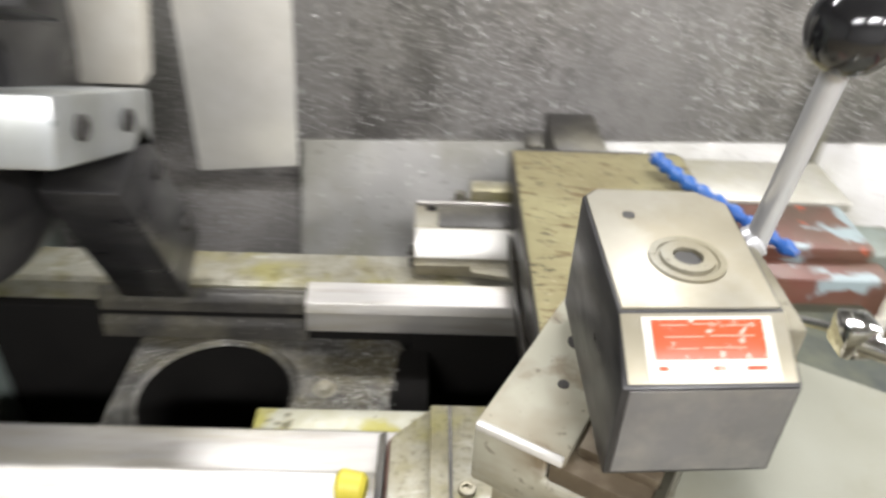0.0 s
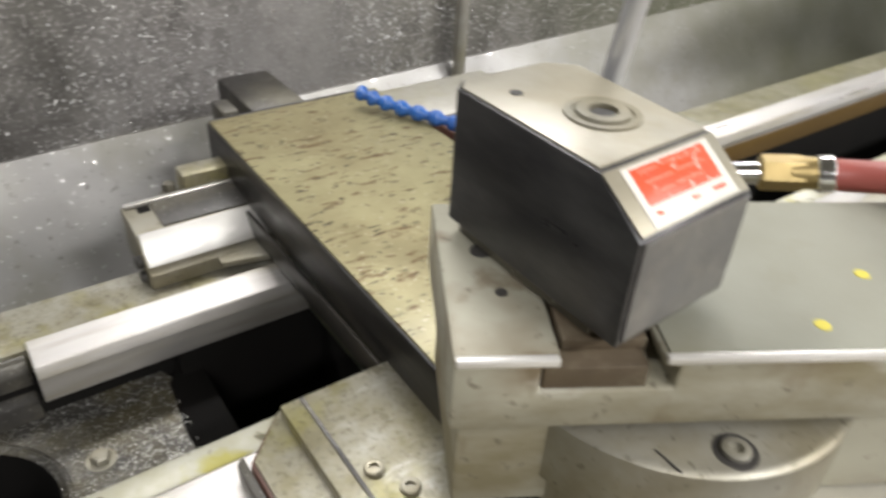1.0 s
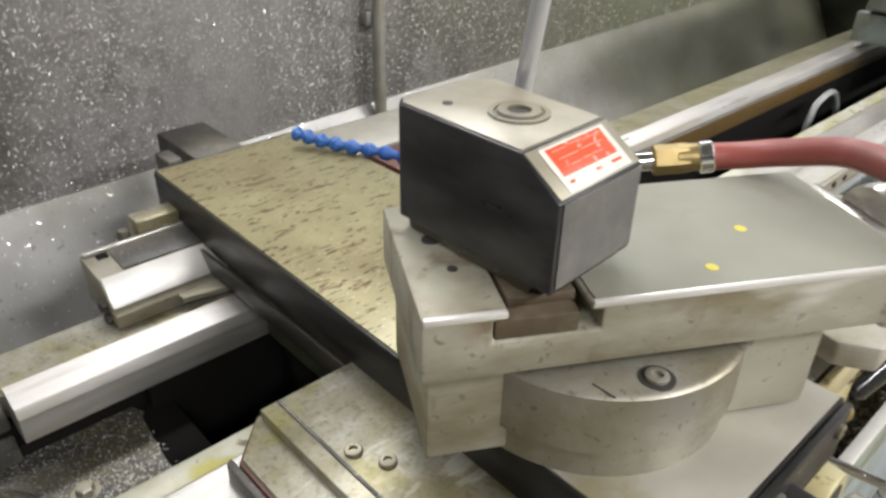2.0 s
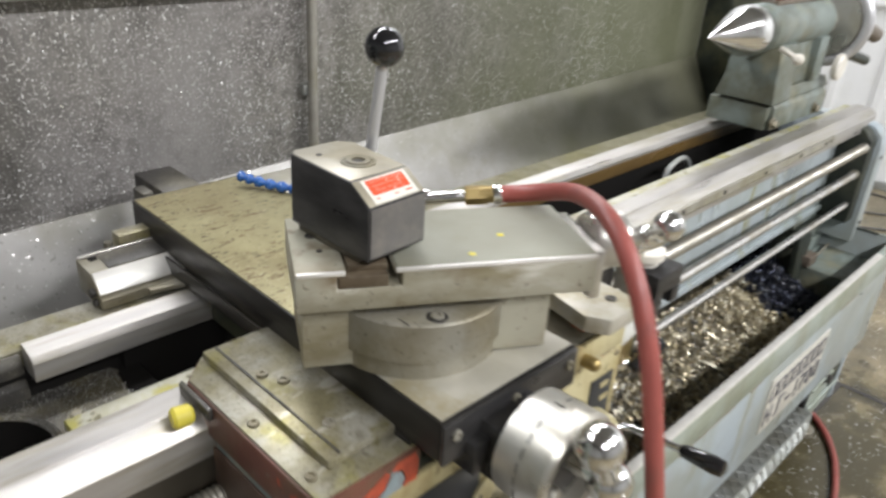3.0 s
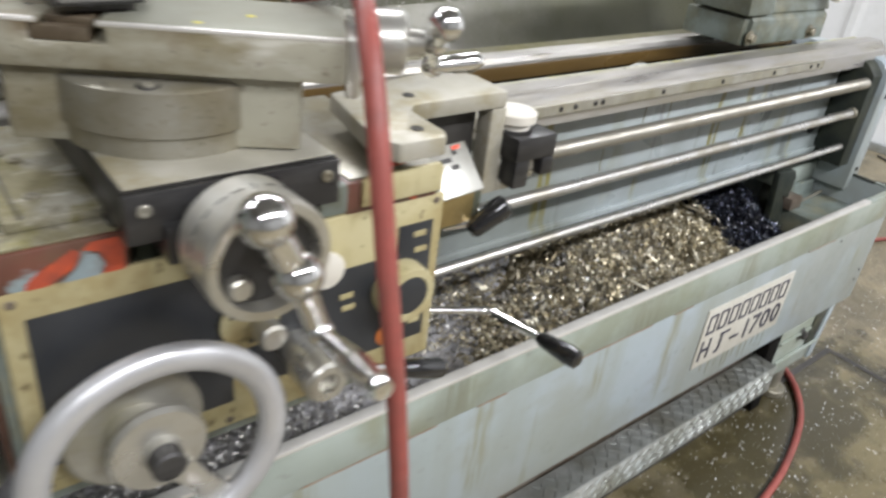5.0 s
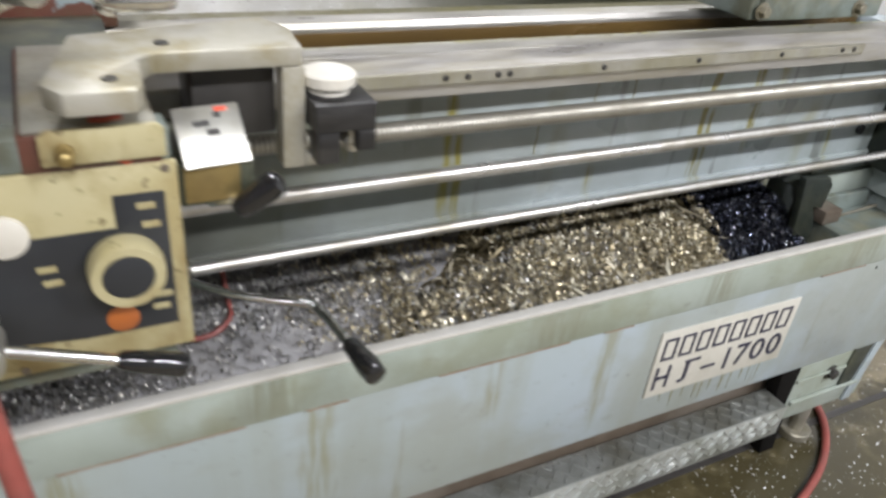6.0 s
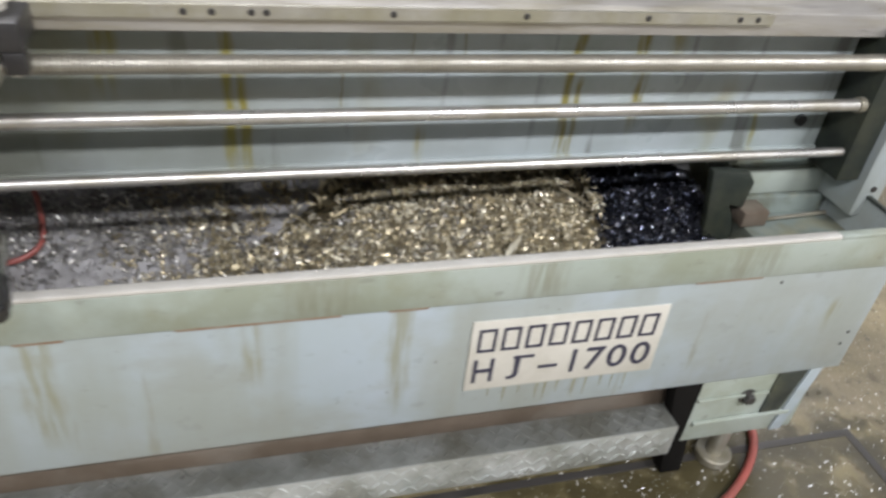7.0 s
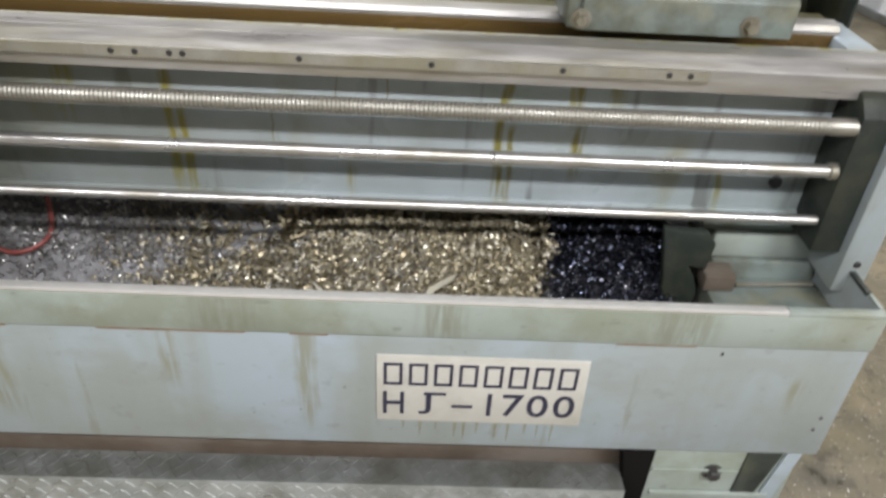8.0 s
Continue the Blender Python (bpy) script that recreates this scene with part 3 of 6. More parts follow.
def torus(c, axis, big, small, seg=48, sub=14, squash=1.0):
    bm = bmesh.new()
    q = Vector(axis).normalized().to_track_quat("Z", "Y")
    rows = []
    for i in range(seg):
        a = 2 * math.pi * i / seg
        row = []
        for j in range(sub):
            b = 2 * math.pi * j / sub
            rr = big + small * math.cos(b)
            row.append(bm.verts.new(Vector(c) + q @ Vector((rr * math.cos(a), rr * math.sin(a), squash * small * math.sin(b)))))
        rows.append(row)
    for i in range(seg):
        for j in range(sub):
            bm.faces.new((rows[i][j], rows[(i + 1) % seg][j], rows[(i + 1) % seg][(j + 1) % sub], rows[i][(j + 1) % sub]))
    return bm


def smooth_path(pts, n=12):
    pts = [Vector(p) for p in pts]
    ext = [pts[0] * 2 - pts[1]] + pts + [pts[-1] * 2 - pts[-2]]
    out = []
    for i in range(1, len(ext) - 2):
        p0, p1, p2, p3 = ext[i - 1:i + 3]
        for k in range(n):
            t = k / n
            out.append(0.5 * ((2 * p1) + (p2 - p0) * t + (2 * p0 - 5 * p1 + 4 * p2 - p3) * t * t + (3 * p1 - p0 - 3 * p2 + p3) * t ** 3))
    out.append(pts[-1])
    return out


def tube(pts, r, seg=12, smooth=10):
    path = smooth_path(pts, smooth) if smooth else [Vector(p) for p in pts]
    bm = bmesh.new()
    rings = []
    up = Vector((0.13, 0.31, 0.94))
    for i, p in enumerate(path):
        d = (path[min(i + 1, len(path) - 1)] - path[max(i - 1, 0)]).normalized()
        side = d.cross(up)
        if side.length < 0.05:
            side = d.cross(Vector((1, 0, 0)))
        side.normalize()
        up = side.cross(d).normalized()
        rings.append([bm.verts.new(p + (side * math.cos(2 * math.pi * k / seg) + up * math.sin(2 * math.pi * k / seg)) * r) for k in range(seg)])
    for a, b in zip(rings, rings[1:]):
        for k in range(seg):
            bm.faces.new((a[k], a[(k + 1) % seg], b[(k + 1) % seg], b[k]))
    bm.faces.new(rings[0][::-1]), bm.faces.new(rings[-1])
    return bm


def turned(bm, m):
    bmesh.ops.transform(bm, matrix=m, verts=bm.verts)
    return bm


def cap_screw(c, axis, r=0.006, h=0.006):
    """A socket cap screw head with its hexagon hole."""
    return spin([(0, r), (h * 0.8, r), (h, r * 0.85), (h, r * 0.5), (h * 0.35, r * 0.45), (h * 0.3, 0)], c, axis, 12)


def hex_bolt(c, axis, r=0.01, h=0.007):
    return join(spin([(0, r * 1.5), (0.0015, r * 1.5)], c, axis, 20), spin([(0.001, r), (h * 0.85, r), (h, r * 0.85)], c, axis, 6))

# ---- the workshop ----
solo("floor", box(-4, 8, -4.5, 5, -0.12, 0, 0), CONCRETE, "oil-stained brown concrete workshop floor", "floor", "structure")
# Ceiling and grey walls are added; their low greys cut bounced light.
solo("ceiling", box(-4, 8, -4.5, 5, 3.75, 3.85, 0), CEIL, "grey ceiling added to close the room", "ceiling", "structure")
solo("wall_south", box(-4, 8, -4.6, -4.5, 0, 3.75, 0), PLASTER, "plain grey wall added to close the room", "wall", "structure")
solo("wall_north", box(-4, 8, 5.0, 5.1, 0, 3.75, 0), PLASTER, "plain grey wall added to close the room", "wall", "structure")
solo("wall_west", box(-4.1, -4, -4.5, 5, 0, 3.75, 0), PLASTER, "plain grey wall added to close the room", "wall", "structure")


def ribbed_wall():
    """Profiled cladding: flat pans with raised trapezoid ribs, set a little askew to the machine."""
    pts, y = [], -5.2
    while y < 5.6:
        pts += [(0.0, y), (0.0, y + 0.14), (-0.022, y + 0.165), (-0.022, y + 0.20), (0.0, y + 0.225)]
        y += 0.25
    pts += [(0.0, y), (0.12, y), (0.12, -5.2)]
    bm = prism(pts, "z", 0, 3.75)
    return turned(bm, pose(4.62, 0.75, 0, 0, 0, 8.2))


east = solo("wall_east", ribbed_wall(), WHITEWALL, "white ribbed metal cladding wall", "wall", "structure", sharp=20)
part("girt", turned(box(-0.034, -0.02, -5, 5, 1.02, 1.045, 0.003), pose(4.62, 0.75, 0, 0, 0, 8.2)), WHITEWALL, east)
part("base_trim", turned(box(-0.045, -0.0225, -5, 5, 0.0, 0.05, 0.003), pose(4.62, 0.75, 0, 0, 0, 8.2)), GALV, east)

for k, (lx, ly) in enumerate(LAMPS):
    lamp = thing("ceiling_light", (lx, ly, LAMP_Z), "white fluorescent strip light hung under the ceiling", "ceiling light", "strip lights")
    part("housing", join(box(lx - 0.78, lx + 0.78, ly - 0.19, ly + 0.19, LAMP_Z + 0.03, LAMP_Z + 0.09, 0.01)), LABELWHITE, lamp)
    for sx in (-0.6, 0.6):
        part("hanger", rod((lx + sx, ly, LAMP_Z + 0.085), (lx + sx, ly, 3.76), 0.006, 8), GALV, lamp)

# floor joints: shallow dark saw cuts
for name, x0, x1, y0, y1 in (("floor_joint", 0.8, 2.272, 0.236, 0.254), ("floor_joint", 2.252, 2.272, -4.0, 0.2355), ("floor_joint", 2.24, 4.6, -1.62, -1.60)):
    part(name, box(x0, x1, y0, y1, -0.004, 0.0016, 0), CABLE, bpy.data.objects["floor"])


# ---- lathe ----
lathe = thing("metal_lathe", (1.0, 0.5, 0.0), "blue-green engine lathe with oil-stained paint and chip pan", "lathe")

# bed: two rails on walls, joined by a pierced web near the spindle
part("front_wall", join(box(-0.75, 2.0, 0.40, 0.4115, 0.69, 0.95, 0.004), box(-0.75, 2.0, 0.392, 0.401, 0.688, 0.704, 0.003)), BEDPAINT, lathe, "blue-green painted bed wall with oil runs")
# inner bed faces take the shade colour so the gap stays dark
part("rear_wall", box(-0.75, 2.0, 0.60, 0.66, 0.69, 0.94, 0.004), SHADEBLACK, lathe)
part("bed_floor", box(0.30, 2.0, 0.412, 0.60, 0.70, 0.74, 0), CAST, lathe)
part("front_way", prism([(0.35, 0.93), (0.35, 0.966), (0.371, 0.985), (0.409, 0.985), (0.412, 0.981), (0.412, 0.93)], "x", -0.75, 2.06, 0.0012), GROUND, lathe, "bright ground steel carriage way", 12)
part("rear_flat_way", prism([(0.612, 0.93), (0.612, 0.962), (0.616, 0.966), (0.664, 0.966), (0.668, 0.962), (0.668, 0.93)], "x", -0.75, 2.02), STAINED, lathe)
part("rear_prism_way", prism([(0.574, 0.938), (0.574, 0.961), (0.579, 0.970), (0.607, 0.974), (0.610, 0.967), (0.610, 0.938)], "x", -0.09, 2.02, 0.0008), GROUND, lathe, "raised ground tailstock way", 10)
part("rear_way_web", box(0.30, 2.0, 0.580, 0.600, 0.86, 0.93, 0.003), SHADEBLACK, lathe)
part("way_varnish", box(0.30, 2.015, 0.5715, 0.5737, 0.929, 0.9555, 0.0005), BROWNOIL, lathe, "brown oil-varnished inner face of the way")
part("inner_way", prism([(0.4125, 0.90), (0.4125, 0.9785), (0.436, 0.9785), (0.439, 0.975), (0.439, 0.90)], "x", -0.105, 2.05, 0.001), WAYSTAIN, lathe)
part("gap_shoulder", prism([(0.594, 0.9058), (0.596, 0.922), (0.600, 0.930), (0.601, 0.948), (0.606, 0.957), (0.6115, 0.960), (0.6115, 0.9058)], "x", -0.30, -0.093, 0.002), CAST, lathe, "greasy bed shoulder beside the gap")


def pierced_web():
    """The flat web between the rails with a large round core hole."""
    bm = bmesh.new()
    cx, cy, r = -0.169, 0.516, 0.070
    x0, x1, y0, y1, z = -0.262, 0.004, 0.4125, 0.61, 0.905
    n = 48
    ring, low, rim = [], [], []
    for k in range(n):
        a = 2 * math.pi * k / n
        c, s = math.cos(a), math.sin(a)
        far = min((x1 - cx) / c if c > 1e-6 else 9, (x0 - cx) / c if c < -1e-6 else 9, (y1 - cy) / s if s > 1e-6 else 9, (y0 - cy) / s if s < -1e-6 else 9)
        rim.append(bm.verts.new((cx + far * c, cy + far * s, z)))
        ring.append((bm.verts.new((cx + (r + 0.009) * c, cy + (r + 0.009) * s, z + 0.001)), bm.verts.new((cx + (r + 0.005) * c, cy + (r + 0.005) * s, z + 0.004)), bm.verts.new((cx + r * c, cy + r * s, z))))
        low.append(bm.verts.new((cx + r * c, cy + r * s, z - 0.16)))
    for k in range(n):
        j = (k + 1) % n
        bm.faces.new((rim[k], rim[j], ring[j][0], ring[k][0]))
        bm.faces.new((ring[k][0], ring[j][0], ring[j][1], ring[k][1]))
        bm.faces.new((ring[k][1], ring[j][1], ring[j][2], ring[k][2]))
    for v in low:
        bm.verts.remove(v)
    return bm


part("bed_web", pierced_web(), WEB, lathe, "dark chip-dusted web with a round hole")
# the hole's lining carries its shade as near-black colour
part("core_hole", spin([(0.0, 0.0), (0.002, 0.0705), (0.158, 0.0702), (0.158, 0.0700), (0.004, 0.0698), (0.0, 0.0)], (-0.169, 0.516, 0.7465), (0, 0, 1), 48), SHADEBLACK, lathe)
part("web_wall", prism([(0.004, 0.43), (-0.002, 0.45), (-0.006, 0.52), (0.0, 0.58), (0.016, 0.605), (0.03, 0.61), (0.03, 0.43)], "z", 0.60, 0.9052), SHADEBLACK, lathe)
part("core_wall", join(box(-0.62, 0.3, 0.4125, 0.42, 0.69, 0.868, 0), box(-0.62, -0.3, 0.421, 0.60, 0.69, 0.70, 0)), SHADEBLACK, lathe)
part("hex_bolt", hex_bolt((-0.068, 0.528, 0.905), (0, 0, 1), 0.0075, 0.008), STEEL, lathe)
part("bed_trough", box(-0.75, 0.3, 0.412, 0.60, 0.66, 0.69, 0), SHADEBLACK, lathe)
part("web_rib", box(0.012, 0.30, 0.585, 0.5995, 0.69, 0.93, 0.003), SHADEBLACK, lathe)

# thin dark runs down the bed wall
def oil_run(x, z0, z1, w, lean, seed):
    r_ = random.Random(seed)
    n = 9
    left, right = [], []
    for k in range(n):
        u = k / (n - 1)
        c, h = x + lean * u + r_.uniform(-0.0015, 0.0015), 1.75 * w * (0.5 - 0.18 * u) * r_.uniform(0.7, 1.2)
        left.append((c - h, z0 + (z1 - z0) * u))
        right.append((c + h, z0 + (z1 - z0) * u))
    return prism(left + right[::-1], "y", 0.3990, 0.4004)


wall = bpy.data.objects["front_wall"]
for k, (x, z0, z1) in enumerate(((1.056, 0.87, 0.78), (1.24, 0.92, 0.87), (1.16, 0.93, 0.86))):
    part("oil_run", oil_run(x, z0, z1, 0.002, 0.0, 40 + k), OILRUN, wall)

# rack under the front way with its screws
def toothed_rack():
    pts = [(0.66, 0.9665), (1.72, 0.9665), (1.72, 0.951)]
    x = 1.718
    while x > 0.665:
        pts += [(x, 0.951), (x - 0.0012, 0.9475), (x - 0.0028, 0.9475), (x - 0.004, 0.951)]
        x -= 0.006
    pts.append((0.66, 0.951))
    return prism(pts, "y", 0.3425, 0.3495)


rack = part("feed_rack", toothed_rack(), BEIGE, lathe, "straw-coloured toothed feed rack")
for x in (0.846, 0.880, 0.929, 0.948, 1.115, 1.307, 1.50, 1.658, 1.69):
    part("rack_screw", cap_screw((x, 0.3425, 0.9585), (0, -1, 0), 0.0045, 0.002), CABLE, rack)


def screw_profile(x0, x1, r, pitch):
    rows, x = [(0, r - 0.003), (0.004, r - 0.001), (0.018, r - 0.001)], 0.02
    while x < x1 - x0 - 0.05:
        rows += [(x, r - 0.0022), (x + pitch * 0.25, r), (x + pitch * 0.55, r), (x + pitch * 0.8, r - 0.0022)]
        x += pitch
    rows += [(x1 - x0 - 0.045, r + 0.0005), (x1 - x0, r + 0.0005)]
    return rows


part("leadscrew", spin(screw_profile(-0.75, 1.965, 0.0138, 0.0065), (-0.75, 0.33, 0.894), (1, 0, 0), 14), SCREW, lathe, "long threaded leadscrew with oily threads", sharp=60)
part("feed_rod", rod((-0.75, 0.333, 0.816), (1.962, 0.333, 0.816), 0.0108, 20), ROD, lathe, "polished feed rod")
part("control_rod", rod((-0.75, 0.331, 0.725), (1.955, 0.331, 0.725), 0.0084, 18), ROD, lathe, "thin polished control rod")
bracket = part("end_bracket", prism([(0.315, 0.672), (0.40, 0.672), (0.40, 0.955), (0.37, 0.955), (0.338, 0.94), (0.315, 0.915)], "x", 1.955, 2.005, 0.003), GUSSET, lathe, "dark green rod end bracket")
part("collar", rod((1.942, 0.333, 0.816), (1.957, 0.333, 0.816), 0.014, 20), STEEL, bracket)
part("plug", rod((1.901, 0.401, 0.757), (1.901, 0.393, 0.757), 0.011, 20), PANELBLK, bracket)
cover = part("end_cover", prism([(0.300, 0.60), (0.45, 0.60), (0.66, 0.60), (0.66, 0.955), (0.36, 0.955), (0.328, 0.945), (0.306, 0.922), (0.300, 0.89)], "x", 2.007, 2.062, 0.006), PAINT, lathe, "blue-green end cover with rounded corner")
for y, z in ((0.312, 0.86), (0.318, 0.75), (0.312, 0.66)):
    part("cover_screw", cap_screw((2.034, y - 0.012, z), (0, -1, 0), 0.006, 0.003), CABLE, cover)

# chip pan
pan = part("chip_pan", join(box(-0.75, 2.035, 0.186, 0.192, 0.315, 0.640, 0.001), box(2.029, 2.035, 0.1925, 0.66, 0.315, 0.640, 0.001),
                            box(-0.75, 2.028, 0.193, 0.66, 0.315, 0.321, 0)), PAINT, lathe, "blue-green sheet chip pan front with stains and runs", sharp=50)
part("pan_band", box(-0.75, 2.036, 0.182, 0.1855, 0.572, 0.6395, 0.001), PANBAND, pan, "duller folded upper band")
for x0, x1 in ((0.30, 0.52), (0.60, 0.66), (0.80, 1.03), (1.10, 1.16), (1.62, 1.75)):
    part("rust_line", box(x0, x1, 0.1826, 0.1858, 0.5685, 0.5715, 0), RUST, pan)
part("pan_lip", box(-0.75, 1.878, 0.181, 0.199, 0.6395, 0.6475, 0.0025), BARE, pan, "bare bright worn rim")
part("painted_lip", join(box(1.8785, 2.036, 0.181, 0.199, 0.6395, 0.6470, 0.0025), box(2.029, 2.0365, 0.1995, 0.24, 0.6395, 0.6470, 0.0025)), PANBAND, pan)
for x, z in ((1.797, 0.553), (2.010, 0.41), (2.006, 0.38)):
    part("rivet", spin([(0, 0.0032), (0.0010, 0.0030), (0.0016, 0.0015), (0.0016, 0)], (x, 0.186, z), (0, -1, 0), 10), CABLE, pan)
part("end_lip", box(2.027, 2.0375, 0.2405, 0.66, 0.6395, 0.6465, 0.0025), GREENDK, pan)
part("back_sheet", prism([(0.42, 0.4325), (0.66, 0.575), (0.664, 0.573), (0.428, 0.4325)], "x", 0.0, 1.86), PANFLOOR, pan, "wet pale sloping sheet under the bed")
part("pan_floor", box(-0.75, 2.027, 0.193, 0.80, 0.425, 0.432, 0), PANFLOOR, pan, "wet grey pan floor")
part("drain_shelf", join(box(1.815, 2.028, 0.193, 0.383, 0.433, 0.565, 0.006), box(1.83, 2.028, 0.384, 0.44, 0.433, 0.60, 0.006)), TAILPAINT, pan, "grimy ledge at the pan's tail end")
foot = part("tail_foot", box(1.825, 2.027, 0.392, 0.60, 0.601, 0.655, 0.006), PANBAND, pan)
part("upper_ledge", box(1.80, 2.0, 0.40, 0.60, 0.6555, 0.684, 0.004), TAILPAINT, foot)
part("gusset", prism([(1.715, 0.685), (1.795, 0.677), (1.812, 0.655), (1.806, 0.60), (1.775, 0.608), (1.79, 0.585), (1.803, 0.55), (1.80, 0.48), (1.75, 0.44), (1.735, 0.58)], "y", 0.35, 0.368, 0.003), GUSSET, pan, "dark green greasy gusset")
part("block", box(1.805, 1.86, 0.335, 0.382, 0.5655, 0.598, 0.003), SKIRT, pan, "rusty loose block")
part("strap", rod((1.865, 0.345, 0.575), (2.01, 0.355, 0.575), 0.004, 8), STEEL, pan)

# base: pedestal, plinth and levelling foot
pedestal = part("pedestal", box(1.755, 2.03, 0.215, 0.66, 0.105, 0.3145, 0.004), PANBAND, lathe, "dulled grey-green foot casting")
part("outer_strip", prism([(1.972, 0.106), (2.005, 0.3145), (2.034, 0.3145), (2.001, 0.106)], "y", 0.209, 0.2145, 0.001), PAINT, pedestal)
# a dark plate laid on the face carries the recess's shade
part("recess", prism([(1.925, 0.168), (1.930, 0.312), (2.0, 0.312), (1.972, 0.168)], "y", 0.2105, 0.2145, 0.001), GREENDK, pedestal)
part("ledge", box(1.765, 2.0, 0.207, 0.2145, 0.156, 0.168, 0.002), PANBAND, pedestal)
part("ledge", box(1.757, 1.924, 0.209, 0.2145, 0.226, 0.234, 0.002), PANBAND, pedestal)
part("foot_bolt", hex_bolt((1.874, 0.214, 0.225), (0, -1, 0), 0.013, 0.016), CABLE, pedestal)
part("levelling_foot", join(rod((1.885, 0.24, 0.02), (1.885, 0.24, 0.104), 0.019, 18), rod((1.885, 0.24, 0.0), (1.885, 0.24, 0.022), 0.04, 24)), STEEL, pedestal)
part("plinth", box(-0.75, 1.73, 0.262, 0.66, 0.02, 0.3145, 0.004), SKIRT, lathe, "dirty brown recessed base")
part("plinth_rail", box(-0.75, 1.70, 0.2475, 0.2615, 0.235, 0.262, 0.006), SKIRT, lathe)
part("sag_cable", tube([(1.30, 0.24, 0.302), (1.42, 0.228, 0.288), (1.55, 0.222, 0.284), (1.66, 0.228, 0.297), (1.72, 0.24, 0.31)], 0.0035, 8), CABLE, lathe)

dark_leg = part("step_bracket", prism([(1.742, 0.0), (1.792, 0.0), (1.752, 0.314), (1.688, 0.314)], "y", 0.2165, 0.25, 0.003), SHADEBLACK, lathe, "dark rusty bracket")

# name plate: the maker's word stands as bars, the type below it in plain strokes
plate = part("name_plate", prism([(1.237, 0.379), (1.589, 0.377), (1.586, 0.529), (1.237, 0.531)], "y", 0.1825, 0.1858, 0.0006), SIGNWHITE, lathe, "cream name plate with dark lettering")


def open_bar(x0, x1, z0, z1, w):
    """A plain upright rectangle drawn in outline."""
    return join(*[box(a, b, 0.1812, 0.1826, c, d, 0) for a, b, c, d in ((x0, x0 + w, z0, z1), (x1 - w, x1, z0, z1), (x0 + w, x1 - w, z1 - w, z1), (x0 + w, x1 - w, z0, z0 + w))])


for k in range(8):
    x = 1.2485 + k * 0.0415
    part("bar", open_bar(x, x + 0.031, 0.4655 - 0.0002 * k, 0.5145 - 0.0002 * k, 0.0052), INK, plate)


def stroke_letter(ch, x, z, width, height, y, parent, mat):
    """One raised character of the built-in font, fitted to its cell."""
    cu = bpy.data.curves.new("letter", "FONT")
    cu.body, cu.size, cu.extrude, cu.offset = ch, 0.06, 0.0006, 0.0003
    tmp = new("letter", cu)
    me = bpy.data.meshes.new_from_object(tmp.evaluated_get(bpy.context.evaluated_depsgraph_get()))
    bpy.data.objects.remove(tmp)
    xs, ys = [v.co.x for v in me.vertices], [v.co.y for v in me.vertices]
    sx = width / max(1e-4, max(xs) - min(xs)) if ch != "1" else 1.15
    sy = height / (max(ys) - min(ys)) if ch != "-" else 1.0
    low = min(ys) if ch != "-" else 0.0
    me.transform(pose(x, y, z, 90, 0, 0) @ Matrix.Diagonal((sx, sy, 1, 1)) @ Matrix.Translation((-min(xs), -low, 0)))
    me.materials.clear()
    me.materials.append(mat)
    ob = new("letter", me)
    ob.parent = parent
    return ob


for ch, x in zip("HJ-1700", (1.2475, 1.308, 1.364, 1.424, 1.450, 1.4925, 1.538)):
    stroke_letter(ch, x, 0.404 if ch == "-" else 0.397, 0.021 if ch == "J" else 0.0355, 0.052, 0.1818, plate, INK)
part("letter_serif", prism([(1.316, 0.4432), (1.353, 0.4432), (1.353, 0.4488), (1.316, 0.4488)], "y", 0.1810, 0.1823), INK, plate)

rnd = random.Random(4)
for k in range(11):
    x = 1.285 + k * 0.026 + rnd.uniform(-0.008, 0.008)
    z = 0.378 - rnd.uniform(0.0, 0.004)
    part("oil_run", prism([(x, z), (x + rnd.uniform(0.002, 0.006), z), (x + 0.0025, z - rnd.uniform(0.015, 0.05)), (x + 0.0012, z - rnd.uniform(0.02, 0.05))], "y", 0.1854, 0.186), OILRUN, plate)

# ---- splash guard behind the bed ----
guard = thing("splash_guard", (0.6, 0.95, 0.4), "dark sheet-metal splash guard spattered with bright chips", "splash guard")
part("back_sheet", box(-1.2, 2.12, 0.95, 0.954, 0.40, 1.305, 0), SPLASH, guard)
part("top_rail", join(box(-1.2, 2.12, 0.915, 0.949, 1.295, 1.312, 0.004), box(-1.2, 2.12, 0.9545, 0.975, 1.25, 1.33, 0.004)), GALV, guard, "folded bright top rail")
bm = prism([(0.946, 0.966), (0.949, 0.966), (0.653, 0.436), (0.650, 0.437)], "x", -0.15, 2.11)
for v in bm.verts:
    # the bent edge climbs towards the tail end
    if v.co.z > 0.7:
        v.co.z += 0.026 * (v.co.x - 0.2)
part("drip_sheet", bm, SLOPE, guard, "paler wet sloping drip sheet")
part("side_sheet", box(2.112, 2.118, 0.72, 0.948, 0.62, 1.36, 0.001), GREENDK, guard, "dark green side sheet")
part("brace", prism([(0.88, 1.305), (0.93, 1.305), (0.72, 1.60), (0.69, 1.60)], "x", 2.06, 2.066), TAILPAINT, guard)
part("left_sheet", box(-1.2, -0.155, 0.90, 0.946, 0.60, 0.90, 0.002), SPLASH, guard)

pipe = thing("coolant_pipe", (0.545, 0.925, 0.70), "upright beige coolant pipe in front of the guard", "pipe")
part("pipe", rod((0.545, 0.925, 0.80), (0.545, 0.925, 1.75), 0.0095, 16), BEIGE, pipe)
part("pipe_clip", box(0.528, 0.562, 0.93, 0.949, 1.10, 1.12, 0.002), GALV, pipe)

